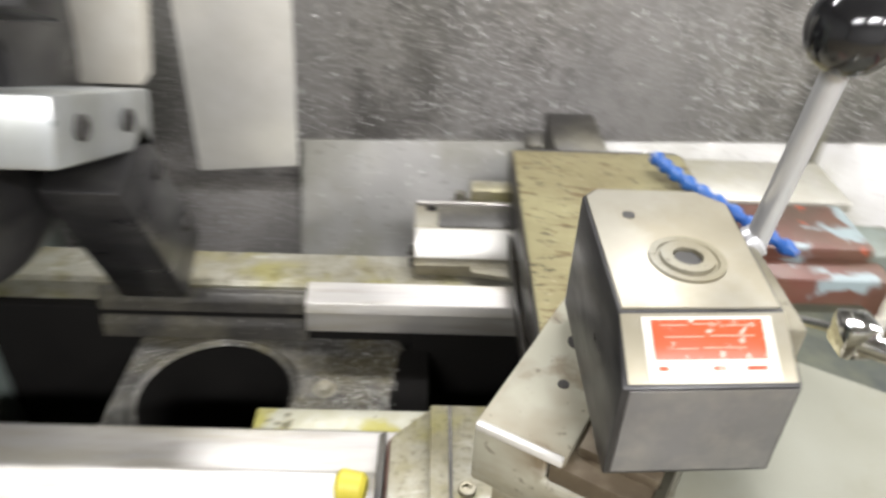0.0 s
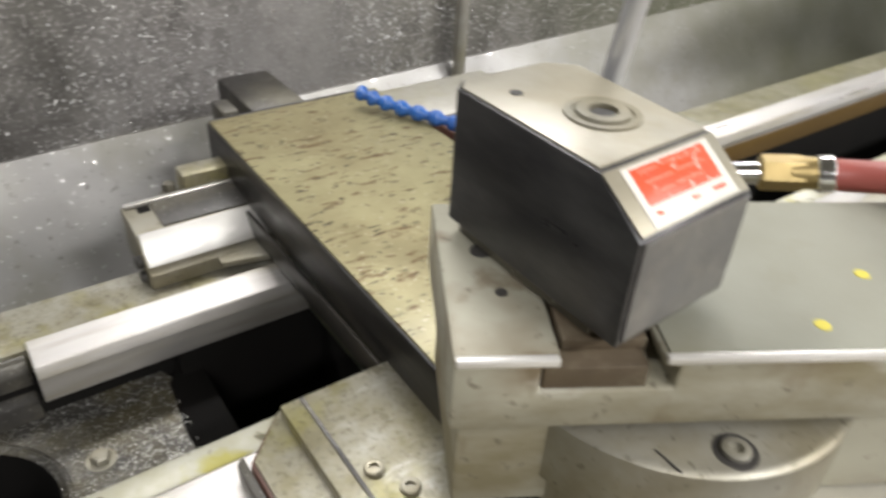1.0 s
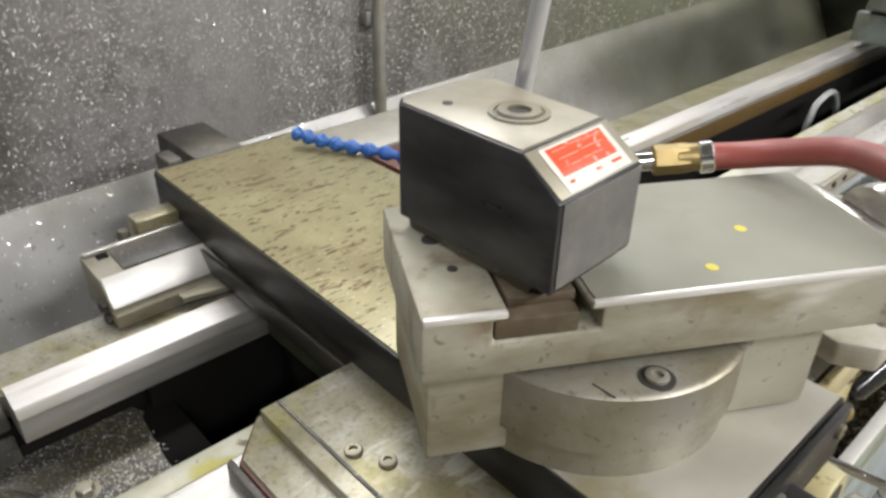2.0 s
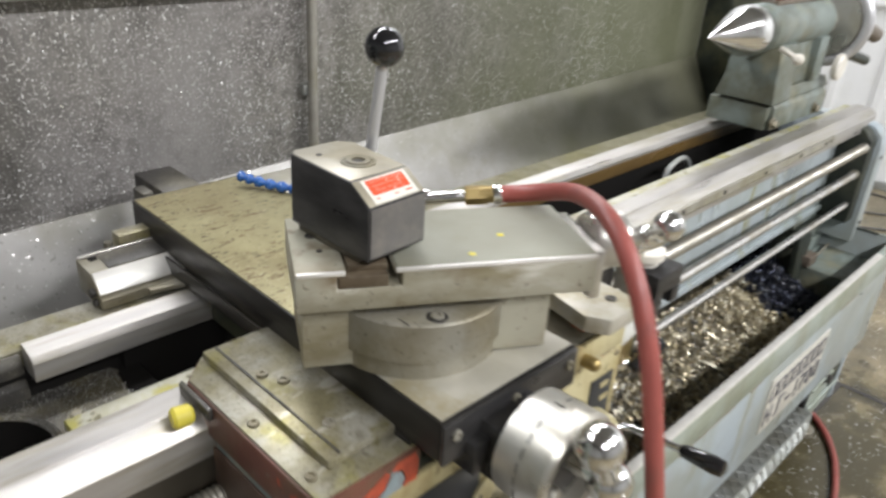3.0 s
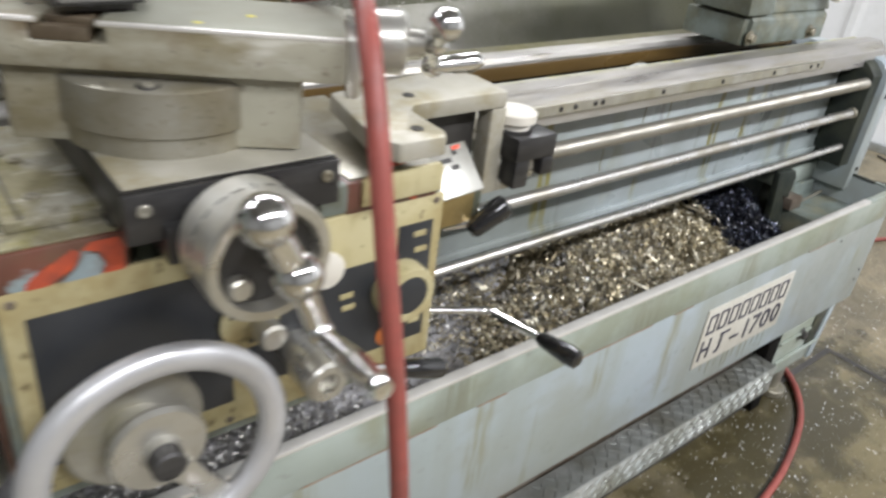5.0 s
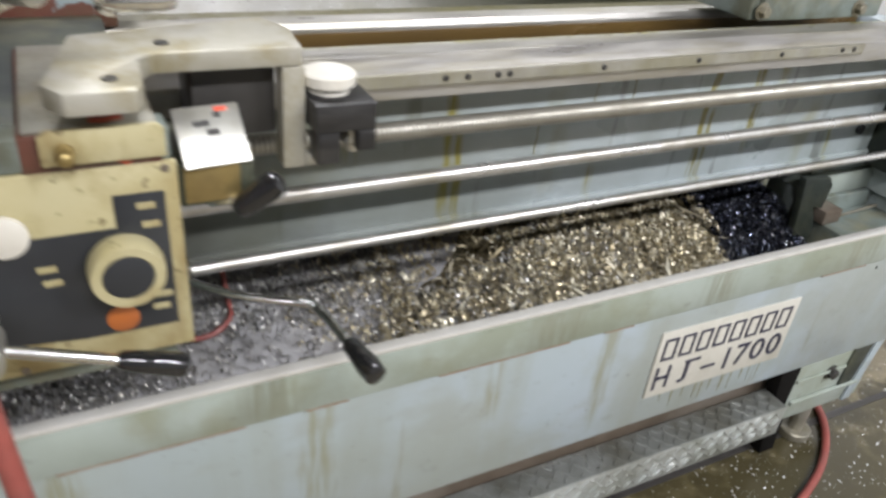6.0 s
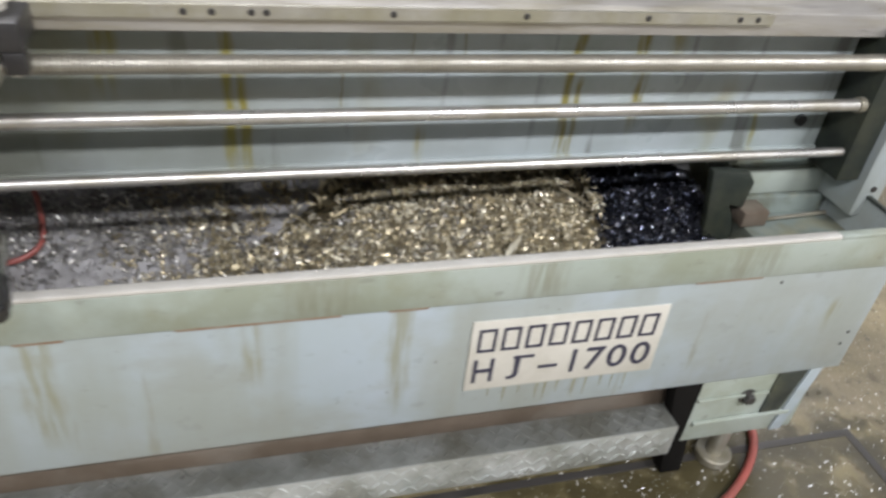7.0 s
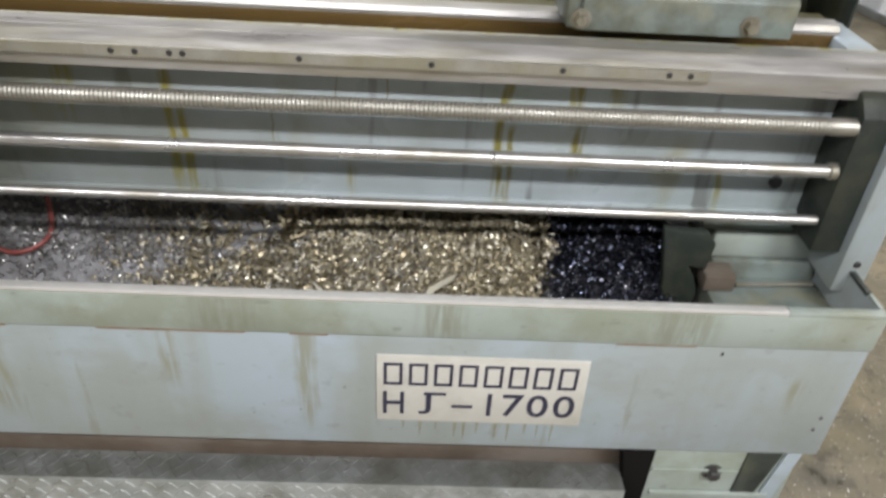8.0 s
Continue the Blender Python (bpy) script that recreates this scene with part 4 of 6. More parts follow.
# ---- carriage ----
carriage = thing("lathe_carriage", (0.25, 0.40, 0.75), "oily lathe carriage with cream and black apron", "lathe carriage")
part("saddle", join(box(0.128, 0.44, 0.19, 0.79, 0.935, 0.992, 0.004), box(0.125, 0.285, 0.20, 0.77, 0.985, 1.004, 0.002)), GREENDK, carriage, "dark greasy saddle casting")
part("saddle_skirt", box(0.135, 0.435, 0.45, 0.565, 0.80, 0.936, 0.004), SHADEBLACK, carriage)
part("saddle_edge", box(0.1185, 0.1225, 0.20, 0.56, 1.0038, 1.0062, 0.001), GROUND, carriage, "thin bright strip along the saddle edge")
wing = part("left_wing", prism([(0.0, 0.165), (0.118, 0.165), (0.118, 0.42), (0.03, 0.42), (0.0, 0.39)], "z", 0.955, 1.0, 0.004), RED, carriage, "worn red and grey painted wing")
REDCHIP = material("bright_red_oxide_primer", (0.46, 0.075, 0.03), 0.45, 0.0, (0.34, 0.05, 0.025), 60, 0.8, 0.1, 120, dirt=(0.20, 0.06, 0.04), dirt_scale=30, dirt_amount=0.5)
BLUECHIPPED = material("pale_blue_grey_paint_patch", (0.27, 0.33, 0.35), 0.45, 0.0, (0.20, 0.25, 0.26), 50, 0.8, 0.1, 120, dirt=(0.16, 0.13, 0.10), dirt_scale=30, dirt_amount=0.5)
part("primer_patch", prism([(0.034, 0.961), (0.046, 0.958), (0.058, 0.968), (0.072, 0.975), (0.079, 0.988), (0.074, 0.993), (0.060, 0.985), (0.046, 0.978), (0.036, 0.970)], "y", 0.1642, 0.1652), REDCHIP, wing, "bright red primer showing through")
part("primer_patch", prism([(0.093, 0.960), (0.104, 0.957), (0.112, 0.963), (0.114, 0.985), (0.110, 0.996), (0.088, 0.996), (0.081, 0.990), (0.094, 0.986), (0.099, 0.974)], "y", 0.1642, 0.1652), REDCHIP, wing, "bright red primer showing through")
part("paint_patch", prism([(0.060, 0.962), (0.090, 0.959), (0.097, 0.973), (0.092, 0.984), (0.081, 0.986), (0.074, 0.974)], "y", 0.1641, 0.1652), BLUECHIPPED, wing, "pale blue-grey old paint")
part("wing_top", prism([(0.003, 0.168), (0.117, 0.168), (0.117, 0.417), (0.031, 0.417), (0.003, 0.388)], "z", 0.9995, 1.0025, 0.001), STAINED, wing)
way_cover = part("wing_cover", box(0.031, 0.112, 0.192, 0.412, 1.003, 1.0125, 0.0015), STAINED, wing, "oily steel gib plate")
part("gib_strip", box(0.044, 0.0465, 0.195, 0.41, 1.0122, 1.0138, 0), CAST, way_cover)
for x, y in ((0.056, 0.337), (0.067, 0.315), (0.062, 0.233)):
    part("cap_screw", cap_screw((x, y, 1.0125), (0, 0, 1), 0.0062, 0.003), STEEL, way_cover)
for y in (0.196, 0.288):
    part("cap_screw", cap_screw((0.015, y, 1.0025), (0, 0, 1), 0.0058, 0.003), STEEL, wing)
part("way_wiper", prism([(-0.006, 0.335), (-0.0005, 0.335), (-0.0005, 0.398), (-0.006, 0.394)], "z", 0.986, 1.0, 0.0015), CAST, wing, "dark rubber way wiper")
part("oil_cap", spin([(0, 0.009), (0.003, 0.0115), (0.018, 0.0105), (0.021, 0.007), (0.021, 0)], (-0.033, 0.357, 0.990), (1, -0.15, 0), 14), YELLOW, carriage, "dirty yellow plastic cap")
rwing = part("right_wing", box(0.335, 0.455, 0.165, 0.42, 0.955, 1.0, 0.004), RED, carriage, "worn red and grey painted wing")
part("wing_top", box(0.34, 0.453, 0.17, 0.415, 1.0, 1.003, 0.001), STEEL, rwing)
part("primer_patch", prism([(0.395, 0.181), (0.408, 0.178), (0.424, 0.184), (0.426, 0.200), (0.410, 0.209), (0.397, 0.198)], "z", 1.0028, 1.0036), REDCHIP, rwing, "bright red primer showing through")
part("rear_right_wing", join(box(0.31, 0.46, 0.57, 0.78, 0.975, 1.02, 0.004), box(0.33, 0.45, 0.60, 0.68, 1.02, 1.035, 0.003)), RED, carriage, "worn red painted rear wing")
part("felt_block", box(0.445, 0.49, 0.60, 0.655, 1.0, 1.028, 0.003), TAILPAINT, carriage)
part("rear_clamp_bar", box(0.31, 0.47, 0.69, 0.78, 1.021, 1.032, 0.002), BEIGE, carriage)

# clamp on the rear way
clamp = part("rear_gib_block", prism([(0.630, 0.967), (0.630, 0.981), (0.637, 0.985), (0.655, 1.008), (0.702, 1.011), (0.702, 0.967)], "x", 0.012, 0.128, 0.0015), STEEL, carriage, "stepped steel gib block on the rear way")
part("gib_face", prism([(0.6362, 0.9855), (0.6545, 1.0088), (0.6535, 1.0096), (0.6350, 0.9865)], "x", 0.0135, 0.127, 0.0004), BARE, clamp, "bright slope")
part("gib_top", prism([(0.658, 1.0075), (0.695, 1.0100), (0.695, 1.0125), (0.658, 1.0100)], "x", 0.036, 0.127, 0.0005), CAST, clamp)
# a near-black strip on the block gives the groove its shade
part("gib_groove", prism([(0.648, 1.0000), (0.694, 1.0100), (0.694, 1.0118), (0.648, 1.0018)], "x", 0.0235, 0.0345, 0.0004), SHADEBLACK, clamp)
part("gib_ridge", box(0.014, 0.127, 0.6955, 0.7015, 1.0105, 1.0145, 0.0012), GROUND, clamp)
part("gib_stub", box(0.070, 0.118, 0.7035, 0.728, 0.967, 1.026, 0.003), STAINED, clamp)
part("stub_bolt", hex_bolt((0.060, 0.716, 1.004), (0, 0, 1), 0.006, 0.012), CAST, clamp)
part("cap_screw", cap_screw((0.012, 0.650, 0.985), (-1, 0, 0), 0.006, 0.006), CAST, clamp)
part("cap_screw", cap_screw((0.012, 0.645, 0.973), (-1, 0, 0), 0.005, 0.005), CAST, clamp)
part("gib_lever", prism([(0.128, 0.608), (0.07, 0.620), (0.07, 0.630), (0.13, 0.632)], "z", 0.9745, 0.981, 0.001), STEEL, clamp)

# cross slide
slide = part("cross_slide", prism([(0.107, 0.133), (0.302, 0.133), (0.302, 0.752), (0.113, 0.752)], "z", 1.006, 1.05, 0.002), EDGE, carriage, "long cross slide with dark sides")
part("slide_top", prism([(0.1105, 0.232), (0.2995, 0.232), (0.2995, 0.7495), (0.1155, 0.7495)], "z", 1.0495, 1.0515, 0.0008), OILY, slide, "olive oil film dotted with chips on the slide top")
part("slide_front_top", prism([(0.1095, 0.1355), (0.2995, 0.1355), (0.2995, 0.2315), (0.1105, 0.2315)], "z", 1.0495, 1.0515, 0.0008), WIPED, slide, "wiped bright front of the slide")
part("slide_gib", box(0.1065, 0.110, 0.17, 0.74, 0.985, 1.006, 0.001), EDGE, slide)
front = part("slide_front", box(0.107, 0.302, 0.1275, 0.1325, 1.004, 1.048, 0.001), BLACKED, slide)
for x in (0.122, 0.203, 0.288):
    part("cap_screw", cap_screw((x, 0.1275, 1.034), (0, -1, 0), 0.0058, 0.003), STEEL, front)
part("rear_plate", box(0.118, 0.30, 0.7525, 0.765, 0.99, 1.047, 0.003), BLACKED, slide)
part("screw_housing", join(box(0.165, 0.225, 0.765, 0.865, 0.99, 1.046, 0.004), box(0.135, 0.152, 0.7655, 0.80, 0.99, 1.05, 0.003)), CAST, slide, "dark box over the cross screw")

# apron
apron = part("apron", join(box(0.002, 0.466, 0.1715, 0.345, 0.735, 0.954, 0.006), box(0.02, 0.45, 0.19, 0.34, 0.705, 0.736, 0.004)), TAILPAINT, carriage, "grey-green gearbox body of the apron")
side = part("side_face", box(-0.002, 0.0015, 0.174, 0.34, 0.745, 0.95, 0.001), SIDEBROWN, apron, "brown-red worn side face")
part("side_plate", prism([(0.20, 0.90), (0.21, 0.915), (0.25, 0.925), (0.262, 0.91), (0.262, 0.87), (0.25, 0.86), (0.21, 0.865), (0.20, 0.88)], "x", -0.0045, -0.0022, 0.0008), PANELBLK, side)
face = part("face_plate", box(0.012, 0.466, 0.164, 0.171, 0.742, 0.965, 0.0015), CREAM, apron, "oil-stained cream face plate")
part("black_panel", prism([(0.030, 0.775), (0.030, 0.938), (0.205, 0.938), (0.205, 0.775)], "y", 0.162, 0.1638, 0.0006), PANELBLK, face)
part("black_panel", prism([(0.222, 0.79), (0.222, 0.93), (0.30, 0.935), (0.33, 0.90), (0.405, 0.90), (0.405, 0.935), (0.452, 0.935), (0.452, 0.775), (0.36, 0.775)], "y", 0.162, 0.1638, 0.0006), PANELBLK, face)
for x, z in ((0.425, 0.918), (0.428, 0.897), (0.33, 0.862), (0.333, 0.846), (0.432, 0.812), (0.428, 0.797)):
    part("legend_bar", box(x, x + 0.017, 0.1608, 0.1622, z, z + 0.007, 0.0004), CREAM, face)
for x, z in ((0.455, 0.958), (0.022, 0.955), (0.022, 0.752), (0.20, 0.75), (0.30, 0.748)):
    part("panel_screw", cap_screw((x, 0.1642, z), (0, -1, 0), 0.0042, 0.0015), SKIRT, face)
part("orange_badge", spin([(0, 0.016), (0.0015, 0.016), (0.003, 0.012), (0.003, 0)], (0.398, 0.1622, 0.793), (0, -1, 0), 20), ORANGE, face)
top_box = part("selector_block", box(0.305, 0.462, 0.166, 0.205, 0.966, 0.9985, 0.003), TAILPAINT, apron)
part("selector_plate", prism([(0.352, 0.972), (0.352, 1.0), (0.36, 1.006), (0.452, 1.006), (0.458, 1.0), (0.458, 0.972)], "y", 0.160, 0.1658, 0.0012), CREAM, top_box, "cream selector plate")
part("plunger", join(rod((0.372, 0.160, 0.986), (0.372, 0.146, 0.986), 0.0085, 18), ball((0.372, 0.146, 0.986), 0.0085, 14)), BRASS, top_box, "brass plunger button")
flange = part("flange", spin([(0, 0.032), (0.004, 0.032), (0.005, 0.028), (0.005, 0)], (0.224, 0.1615, 0.874), (0, -1, 0), 32), CREAM, face)
part("flange_knob", spin([(0, 0.010), (0.012, 0.010), (0.014, 0.0145), (0.034, 0.0145), (0.037, 0.012), (0.037, 0)], (0.232, 0.157, 0.872), (0, -1, 0), 24), DIAL, flange)
for a in (30, 150, 270):
    part("flange_screw", cap_screw((0.224 + 0.024 * math.cos(radians(a)), 0.1568, 0.874 + 0.024 * math.sin(radians(a))), (0, -1, 0), 0.003, 0.001), CABLE, flange)
disc = part("oil_window", spin([(0, 0.021), (0.006, 0.021), (0.007, 0.019), (0.007, 0.0)], (0.310, 0.1615, 0.908), (0, -1, 0), 28), LABELWHITE, face, "pale round oil window")
ring = part("feed_knob", spin([(0, 0.036), (0.004, 0.037), (0.024, 0.035), (0.026, 0.034), (0.026, 0.025), (0.0235, 0.024), (0.0235, 0)], (0.408, 0.1615, 0.858), (0, -1, 0), 40), CREAM, face, "cream ring knob with black centre")
part("knob_centre", spin([(0, 0.0238), (0.002, 0.0238), (0.003, 0.021), (0.003, 0)], (0.408, 0.138, 0.858), (0, -1, 0), 32), PANELBLK, ring)

# engagement lever
hub = part("clutch_lever", spin([(0, 0.018), (0.03, 0.018), (0.034, 0.024), (0.075, 0.024), (0.079, 0.021), (0.079, 0.012), (0.068, 0.011), (0.068, 0)], (0.272, 0.1615, 0.826), (0, -1, 0), 32), DIAL, apron, "lever hub of satin metal")
part("lever_arm", rod((0.285, 0.115, 0.818), (0.39, 0.115, 0.776), 0.0062, 14), CHROME, hub)
part("grip", spin([(0, 0.007), (0.006, 0.0105), (0.03, 0.0125), (0.062, 0.0135), (0.07, 0.012), (0.074, 0.006), (0.074, 0)], (0.384, 0.115, 0.778), (0.93, 0, -0.37), 20), BAKELITE, hub, "black tapered grip")

# carriage handwheel
wheel = part("handwheel", torus((0.112, 0.108, 0.790), (0, 1, 0), 0.110, 0.0145, 56, 16, 0.85), ALU, apron, "cast aluminium handwheel rim")
part("wheel_back_disc", spin([(0, 0.066), (0.014, 0.066), (0.017, 0.062), (0.017, 0.03), (0.03, 0.028)], (0.100, 0.1615, 0.800), (0, -1, 0), 40), BEIGE, wheel)
part("wheel_hub", spin([(0, 0.045), (0.006, 0.047), (0.012, 0.044), (0.014, 0.02), (0.022, 0.018), (0.022, 0)], (0.112, 0.128, 0.790), (0, -1, 0), 36), DIAL, wheel)
part("wheel_shaft", spin([(0, 0.0165), (0.016, 0.0165), (0.018, 0.014), (0.018, 0)], (0.112, 0.108, 0.790), (0, -1, 0), 24), BLACKED, wheel)
for a in (-58,):
    c, s = math.cos(radians(a)), math.sin(radians(a))
    bm = prism([(0.03, -0.014), (0.06, -0.011), (0.108, -0.016), (0.108, 0.016), (0.06, 0.011), (0.03, 0.014)], "z", -0.005, 0.005, 0.002)
    part("spoke", turned(bm, Matrix.Translation((0.112, 0.113, 0.79)) @ Matrix(((c, -s, 0, 0), (0, 0, -1, 0), (s, c, 0, 0), (0, 0, 0, 1)))), DIAL, wheel)
for k in range(12):
    a = radians(-55 + k * 9)
    part("grip_notch", ball((0.112 + 0.100 * math.cos(a), 0.112, 0.79 + 0.100 * math.sin(a)), 0.0045, 8), ALU, wheel)
wc = Vector((0.112 + 0.11 * math.cos(radians(-75)), 0.095, 0.79 + 0.11 * math.sin(radians(-75))))
part("wheel_handle", spin([(0, 0.006), (0.012, 0.0075), (0.03, 0.0115), (0.06, 0.0105), (0.072, 0.006), (0.074, 0)], wc, (0.25, -1, 0), 20), CHROME, wheel)

# cross feed dial and ball crank
mount = part("cross_feed_mount", join(box(0.155, 0.225, 0.105, 0.1635, 0.972, 1.034, 0.003), box(0.135, 0.157, 0.115, 0.165, 0.985, 1.02, 0.003)), BLACKED, carriage)
dial = part("cross_feed_dial", spin([(0, 0.034), (0.006, 0.046), (0.010, 0.053), (0.062, 0.0545), (0.066, 0.052), (0.066, 0.044), (0.050, 0.042), (0.050, 0)], (0.189, 0.106, 1.013), (0, -1, 0), 48), DIAL, mount, "broad satin graduated dial")
part("dial_well", spin([(0, 0.0415), (0.001, 0.0415), (0.001, 0)], (0.189, 0.0558, 1.013), (0, -1, 0), 36), CABLE, dial)
part("lock_screw", spin([(0, 0.010), (0.010, 0.010), (0.012, 0.008), (0.012, 0)], (0.165, 0.055, 0.992), (0, -1, 0), 20), DIAL, dial)
for k in range(24):
    a = 2 * math.pi * k / 24
    u = Vector((math.cos(a), 0, math.sin(a)))
    part("graduation", turned(box(-0.0004, 0.0004, -0.005, 0.005, 0, 0.0006, 0), Matrix.Translation(Vector((0.189, 0.070, 1.013)) + u * 0.0543) @ u.to_track_quat("Z", "Y").to_matrix().to_4x4() @ pose(0, 0, 0, 0, 0, 0)), CABLE, dial)
crank = part("ball_crank", join(ball((0.172, 0.016, 1.066), 0.0215, 28), rod((0.172, 0.016, 1.066), (0.197, 0.014, 1.014), 0.013, 20), ball((0.197, 0.014, 1.014), 0.0205, 28),
                                rod((0.197, 0.014, 1.014), (0.211, 0.009, 0.968), 0.0105, 18), ball((0.213, 0.007, 0.960), 0.0125, 20), rod((0.189, 0.06, 1.02), (0.193, 0.02, 1.02), 0.012, 18)), CHROME, mount, "chromed ball crank")
part("crank_handle", spin([(0, 0.006), (0.006, 0.0085), (0.014, 0.0075), (0.02, 0.0095), (0.055, 0.0115), (0.078, 0.0092), (0.082, 0.0102), (0.09, 0.008), (0.092, 0)], (0.213, 0.0, 0.960), (-0.03, -0.99, 0.11), 20), CHROME, crank)

# half-nut selector, bracket and threading dial
sel = part("half_nut_box", join(box(0.470, 0.545, 0.185, 0.30, 0.90, 0.948, 0.003)), GREENDK, carriage, "oily half-nut box")
part("chart_plate", turned(box(-0.034, 0.034, -0.0015, 0.0015, -0.032, 0.032, 0.001), pose(0.507, 0.199, 0.971, -42, 0, 6)), DIAL, sel, "pale metal chart plate")
for dx, dz, w in ((-0.016, 0.010, 0.016), (-0.004, 0.000, 0.012), (0.006, 0.018, 0.007)):
    part("chart_bar", turned(box(dx, dx + w, -0.0026, -0.0012, dz, dz + 0.006, 0), pose(0.507, 0.199, 0.971, -42, 0, 6)), CABLE, sel)
part("chart_mark", turned(box(0.008, 0.022, -0.0026, -0.0012, 0.024, 0.029, 0), pose(0.507, 0.199, 0.971, -42, 0, 6)), LABELRED, sel)
part("brass_guard", box(0.474, 0.53, 0.1825, 0.1845, 0.905, 0.945, 0.0008), BRASS, sel)
part("half_nut_arm", rod((0.50, 0.20, 0.895), (0.545, 0.165, 0.912), 0.006, 12), CHROME, sel)
part("grip", spin([(0, 0.008), (0.006, 0.0125), (0.045, 0.0155), (0.056, 0.014), (0.06, 0.007), (0.06, 0)], (0.523, 0.175, 0.895), (0.72, -0.25, 0.62), 20), BAKELITE, sel, "black plastic grip")
beam = part("stop_bracket", prism([(0.362, 0.162), (0.378, 0.136), (0.436, 0.136), (0.444, 0.15), (0.448, 0.215), (0.462, 0.232), (0.612, 0.232), (0.617, 0.30), (0.596, 0.345), (0.392, 0.30)], "z", 1.026, 1.048, 0.003), WIPED, carriage, "thick oil-filmed bracket over the way")
part("upright", box(0.590, 0.616, 0.2335, 0.262, 0.906, 1.0255, 0.003), WIPED, beam)
part("inner_block", box(0.50, 0.59, 0.262, 0.345, 0.94, 1.025, 0.003), CABLE, beam)
part("toe", box(0.616, 0.65, 0.2335, 0.258, 0.906, 0.922, 0.003), WIPED, beam)
part("bracket_screw", cap_screw((0.418, 0.165, 1.048), (0, 0, 1), 0.007, 0.002), CAST, beam)
part("bracket_screw", cap_screw((0.475, 0.26, 1.048), (0, 0, 1), 0.007, 0.002), CAST, beam)
tdial = part("thread_dial", join(box(0.618, 0.69, 0.205, 0.275, 0.957, 0.990, 0.003), box(0.622, 0.648, 0.208, 0.24, 0.918, 0.957, 0.002), box(0.668, 0.69, 0.205, 0.225, 0.932, 0.957, 0.002)), BLACKED, beam, "threading dial block")
part("dial_disc", spin([(0, 0.024), (0.008, 0.024), (0.010, 0.031), (0.021, 0.031), (0.023, 0.028), (0.023, 0)], (0.648, 0.252, 0.990), (0, 0, 1), 32), LABELWHITE, tdial, "pale round dial")
part("dial_gear", spin([(0, 0.014), (0.02, 0.016), (0.024, 0.011), (0.034, 0.009), (0.034, 0)], (0.672, 0.235, 0.956), (0, 0, -1), 18), DIAL, tdial)

# control lever with bent arm
lever = part("control_lever", tube([(0.476, 0.317, 0.722), (0.53, 0.265, 0.722), (0.604, 0.218, 0.724), (0.615, 0.208, 0.7245), (0.621, 0.195, 0.725), (0.634, 0.11, 0.728)], 0.0062, 12, 6), CHROME, carriage, "bent pale steel control lever")
part("grip", spin([(0, 0.007), (0.006, 0.0105), (0.05, 0.0145), (0.066, 0.013), (0.07, 0.006), (0.07, 0)], (0.632, 0.122, 0.7275), (0.14, -0.98, 0.0), 20), BAKELITE, lever, "black tapered grip")
part("lever_collar", rod((0.462, 0.331, 0.725), (0.49, 0.331, 0.725), 0.017, 20), CAST, lever)
part("drip_hose", tube([(0.55, 0.56, 0.70), (0.565, 0.56, 0.60), (0.572, 0.537, 0.521), (0.567, 0.503, 0.502), (0.53, 0.481, 0.491), (0.485, 0.485, 0.495), (0.43, 0.49, 0.55), (0.40, 0.50, 0.62)], 0.0048, 10), HOSE, carriage, "thin bright red line")

# start lever at the headstock end of the apron
post = part("start_lever", join(spin([(0, 0.030), (0.05, 0.030), (0.06, 0.024), (0.07, 0.020), (0.088, 0.021), (0.094, 0.016), (0.094, 0)], (-0.03, 0.25, 0.715), (0, 0, 1), 28)), DIAL, carriage, "satin post of the start lever")
part("knob", join(ball((-0.018, 0.25, 0.836), 0.0215, 24), rod((-0.02, 0.25, 0.80), (-0.018, 0.25, 0.83), 0.008, 12)), LABELWHITE, post, "white ball knob")
part("stud", spin([(0, 0.005), (0.05, 0.005), (0.052, 0.013), (0.06, 0.013), (0.062, 0)], (-0.04, 0.27, 0.84), (0, 0, 1), 16), STEEL, post)

# ---- compound rest, swung thirty degrees ----
compound = thing("compound_rest", (0.20, 0.27, 1.05), "oily steel compound rest swung on its swivel base", "compound rest")
CM = Matrix.Translation((0.049, 0.263, 0)) @ Matrix.Rotation(radians(-30), 4, "Z")
part("swivel_base", spin([(0, 0.090), (0.018, 0.090), (0.02, 0.0935), (0.0590, 0.0935), (0.0605, 0.092), (0.0615, 0.089), (0.0615, 0)], (0.191, 0.262, 1.0515), (0, 0, 1), 64), STEEL, compound, "round swivel base")
part("slide_base", turned(box(0.006, 0.25, 0.014, 0.118, 1.0525, 1.120, 0.003), CM), SMEARED, compound)
part("bolt_recess", spin([(0, 0.0105), (0.0008, 0.0102)], (0.154, 0.191, 1.1126), (0, 0, 1), 24), CABLE, compound)
part("swivel_bolt", cap_screw((0.154, 0.191, 1.1128), (0, 0, 1), 0.0068, 0.003), STEEL, compound)
part("swivel_mark", box(0.1235, 0.1245, 0.196, 0.211, 1.1128, 1.1134, 0), CABLE, compound)
top = part("top_slide", turned(prism([(0.0, 1.1205), (0.0, 1.16), (0.045, 1.16), (0.045, 1.155), (0.037, 1.155), (0.037, 1.1425), (0.095, 1.1425), (0.095, 1.155), (0.088, 1.155), (0.088, 1.16), (0.288, 1.16), (0.288, 1.1205)], "y", 0.0, 0.124, 0.002), CM), SMEARED, compound, "long top slide with an open tool slot")
part("slide_plate", turned(box(0.0905, 0.286, 0.0025, 0.1235, 1.1598, 1.1612, 0.0004), CM), PLATEFILM, top, "dull oil-filmed top face")
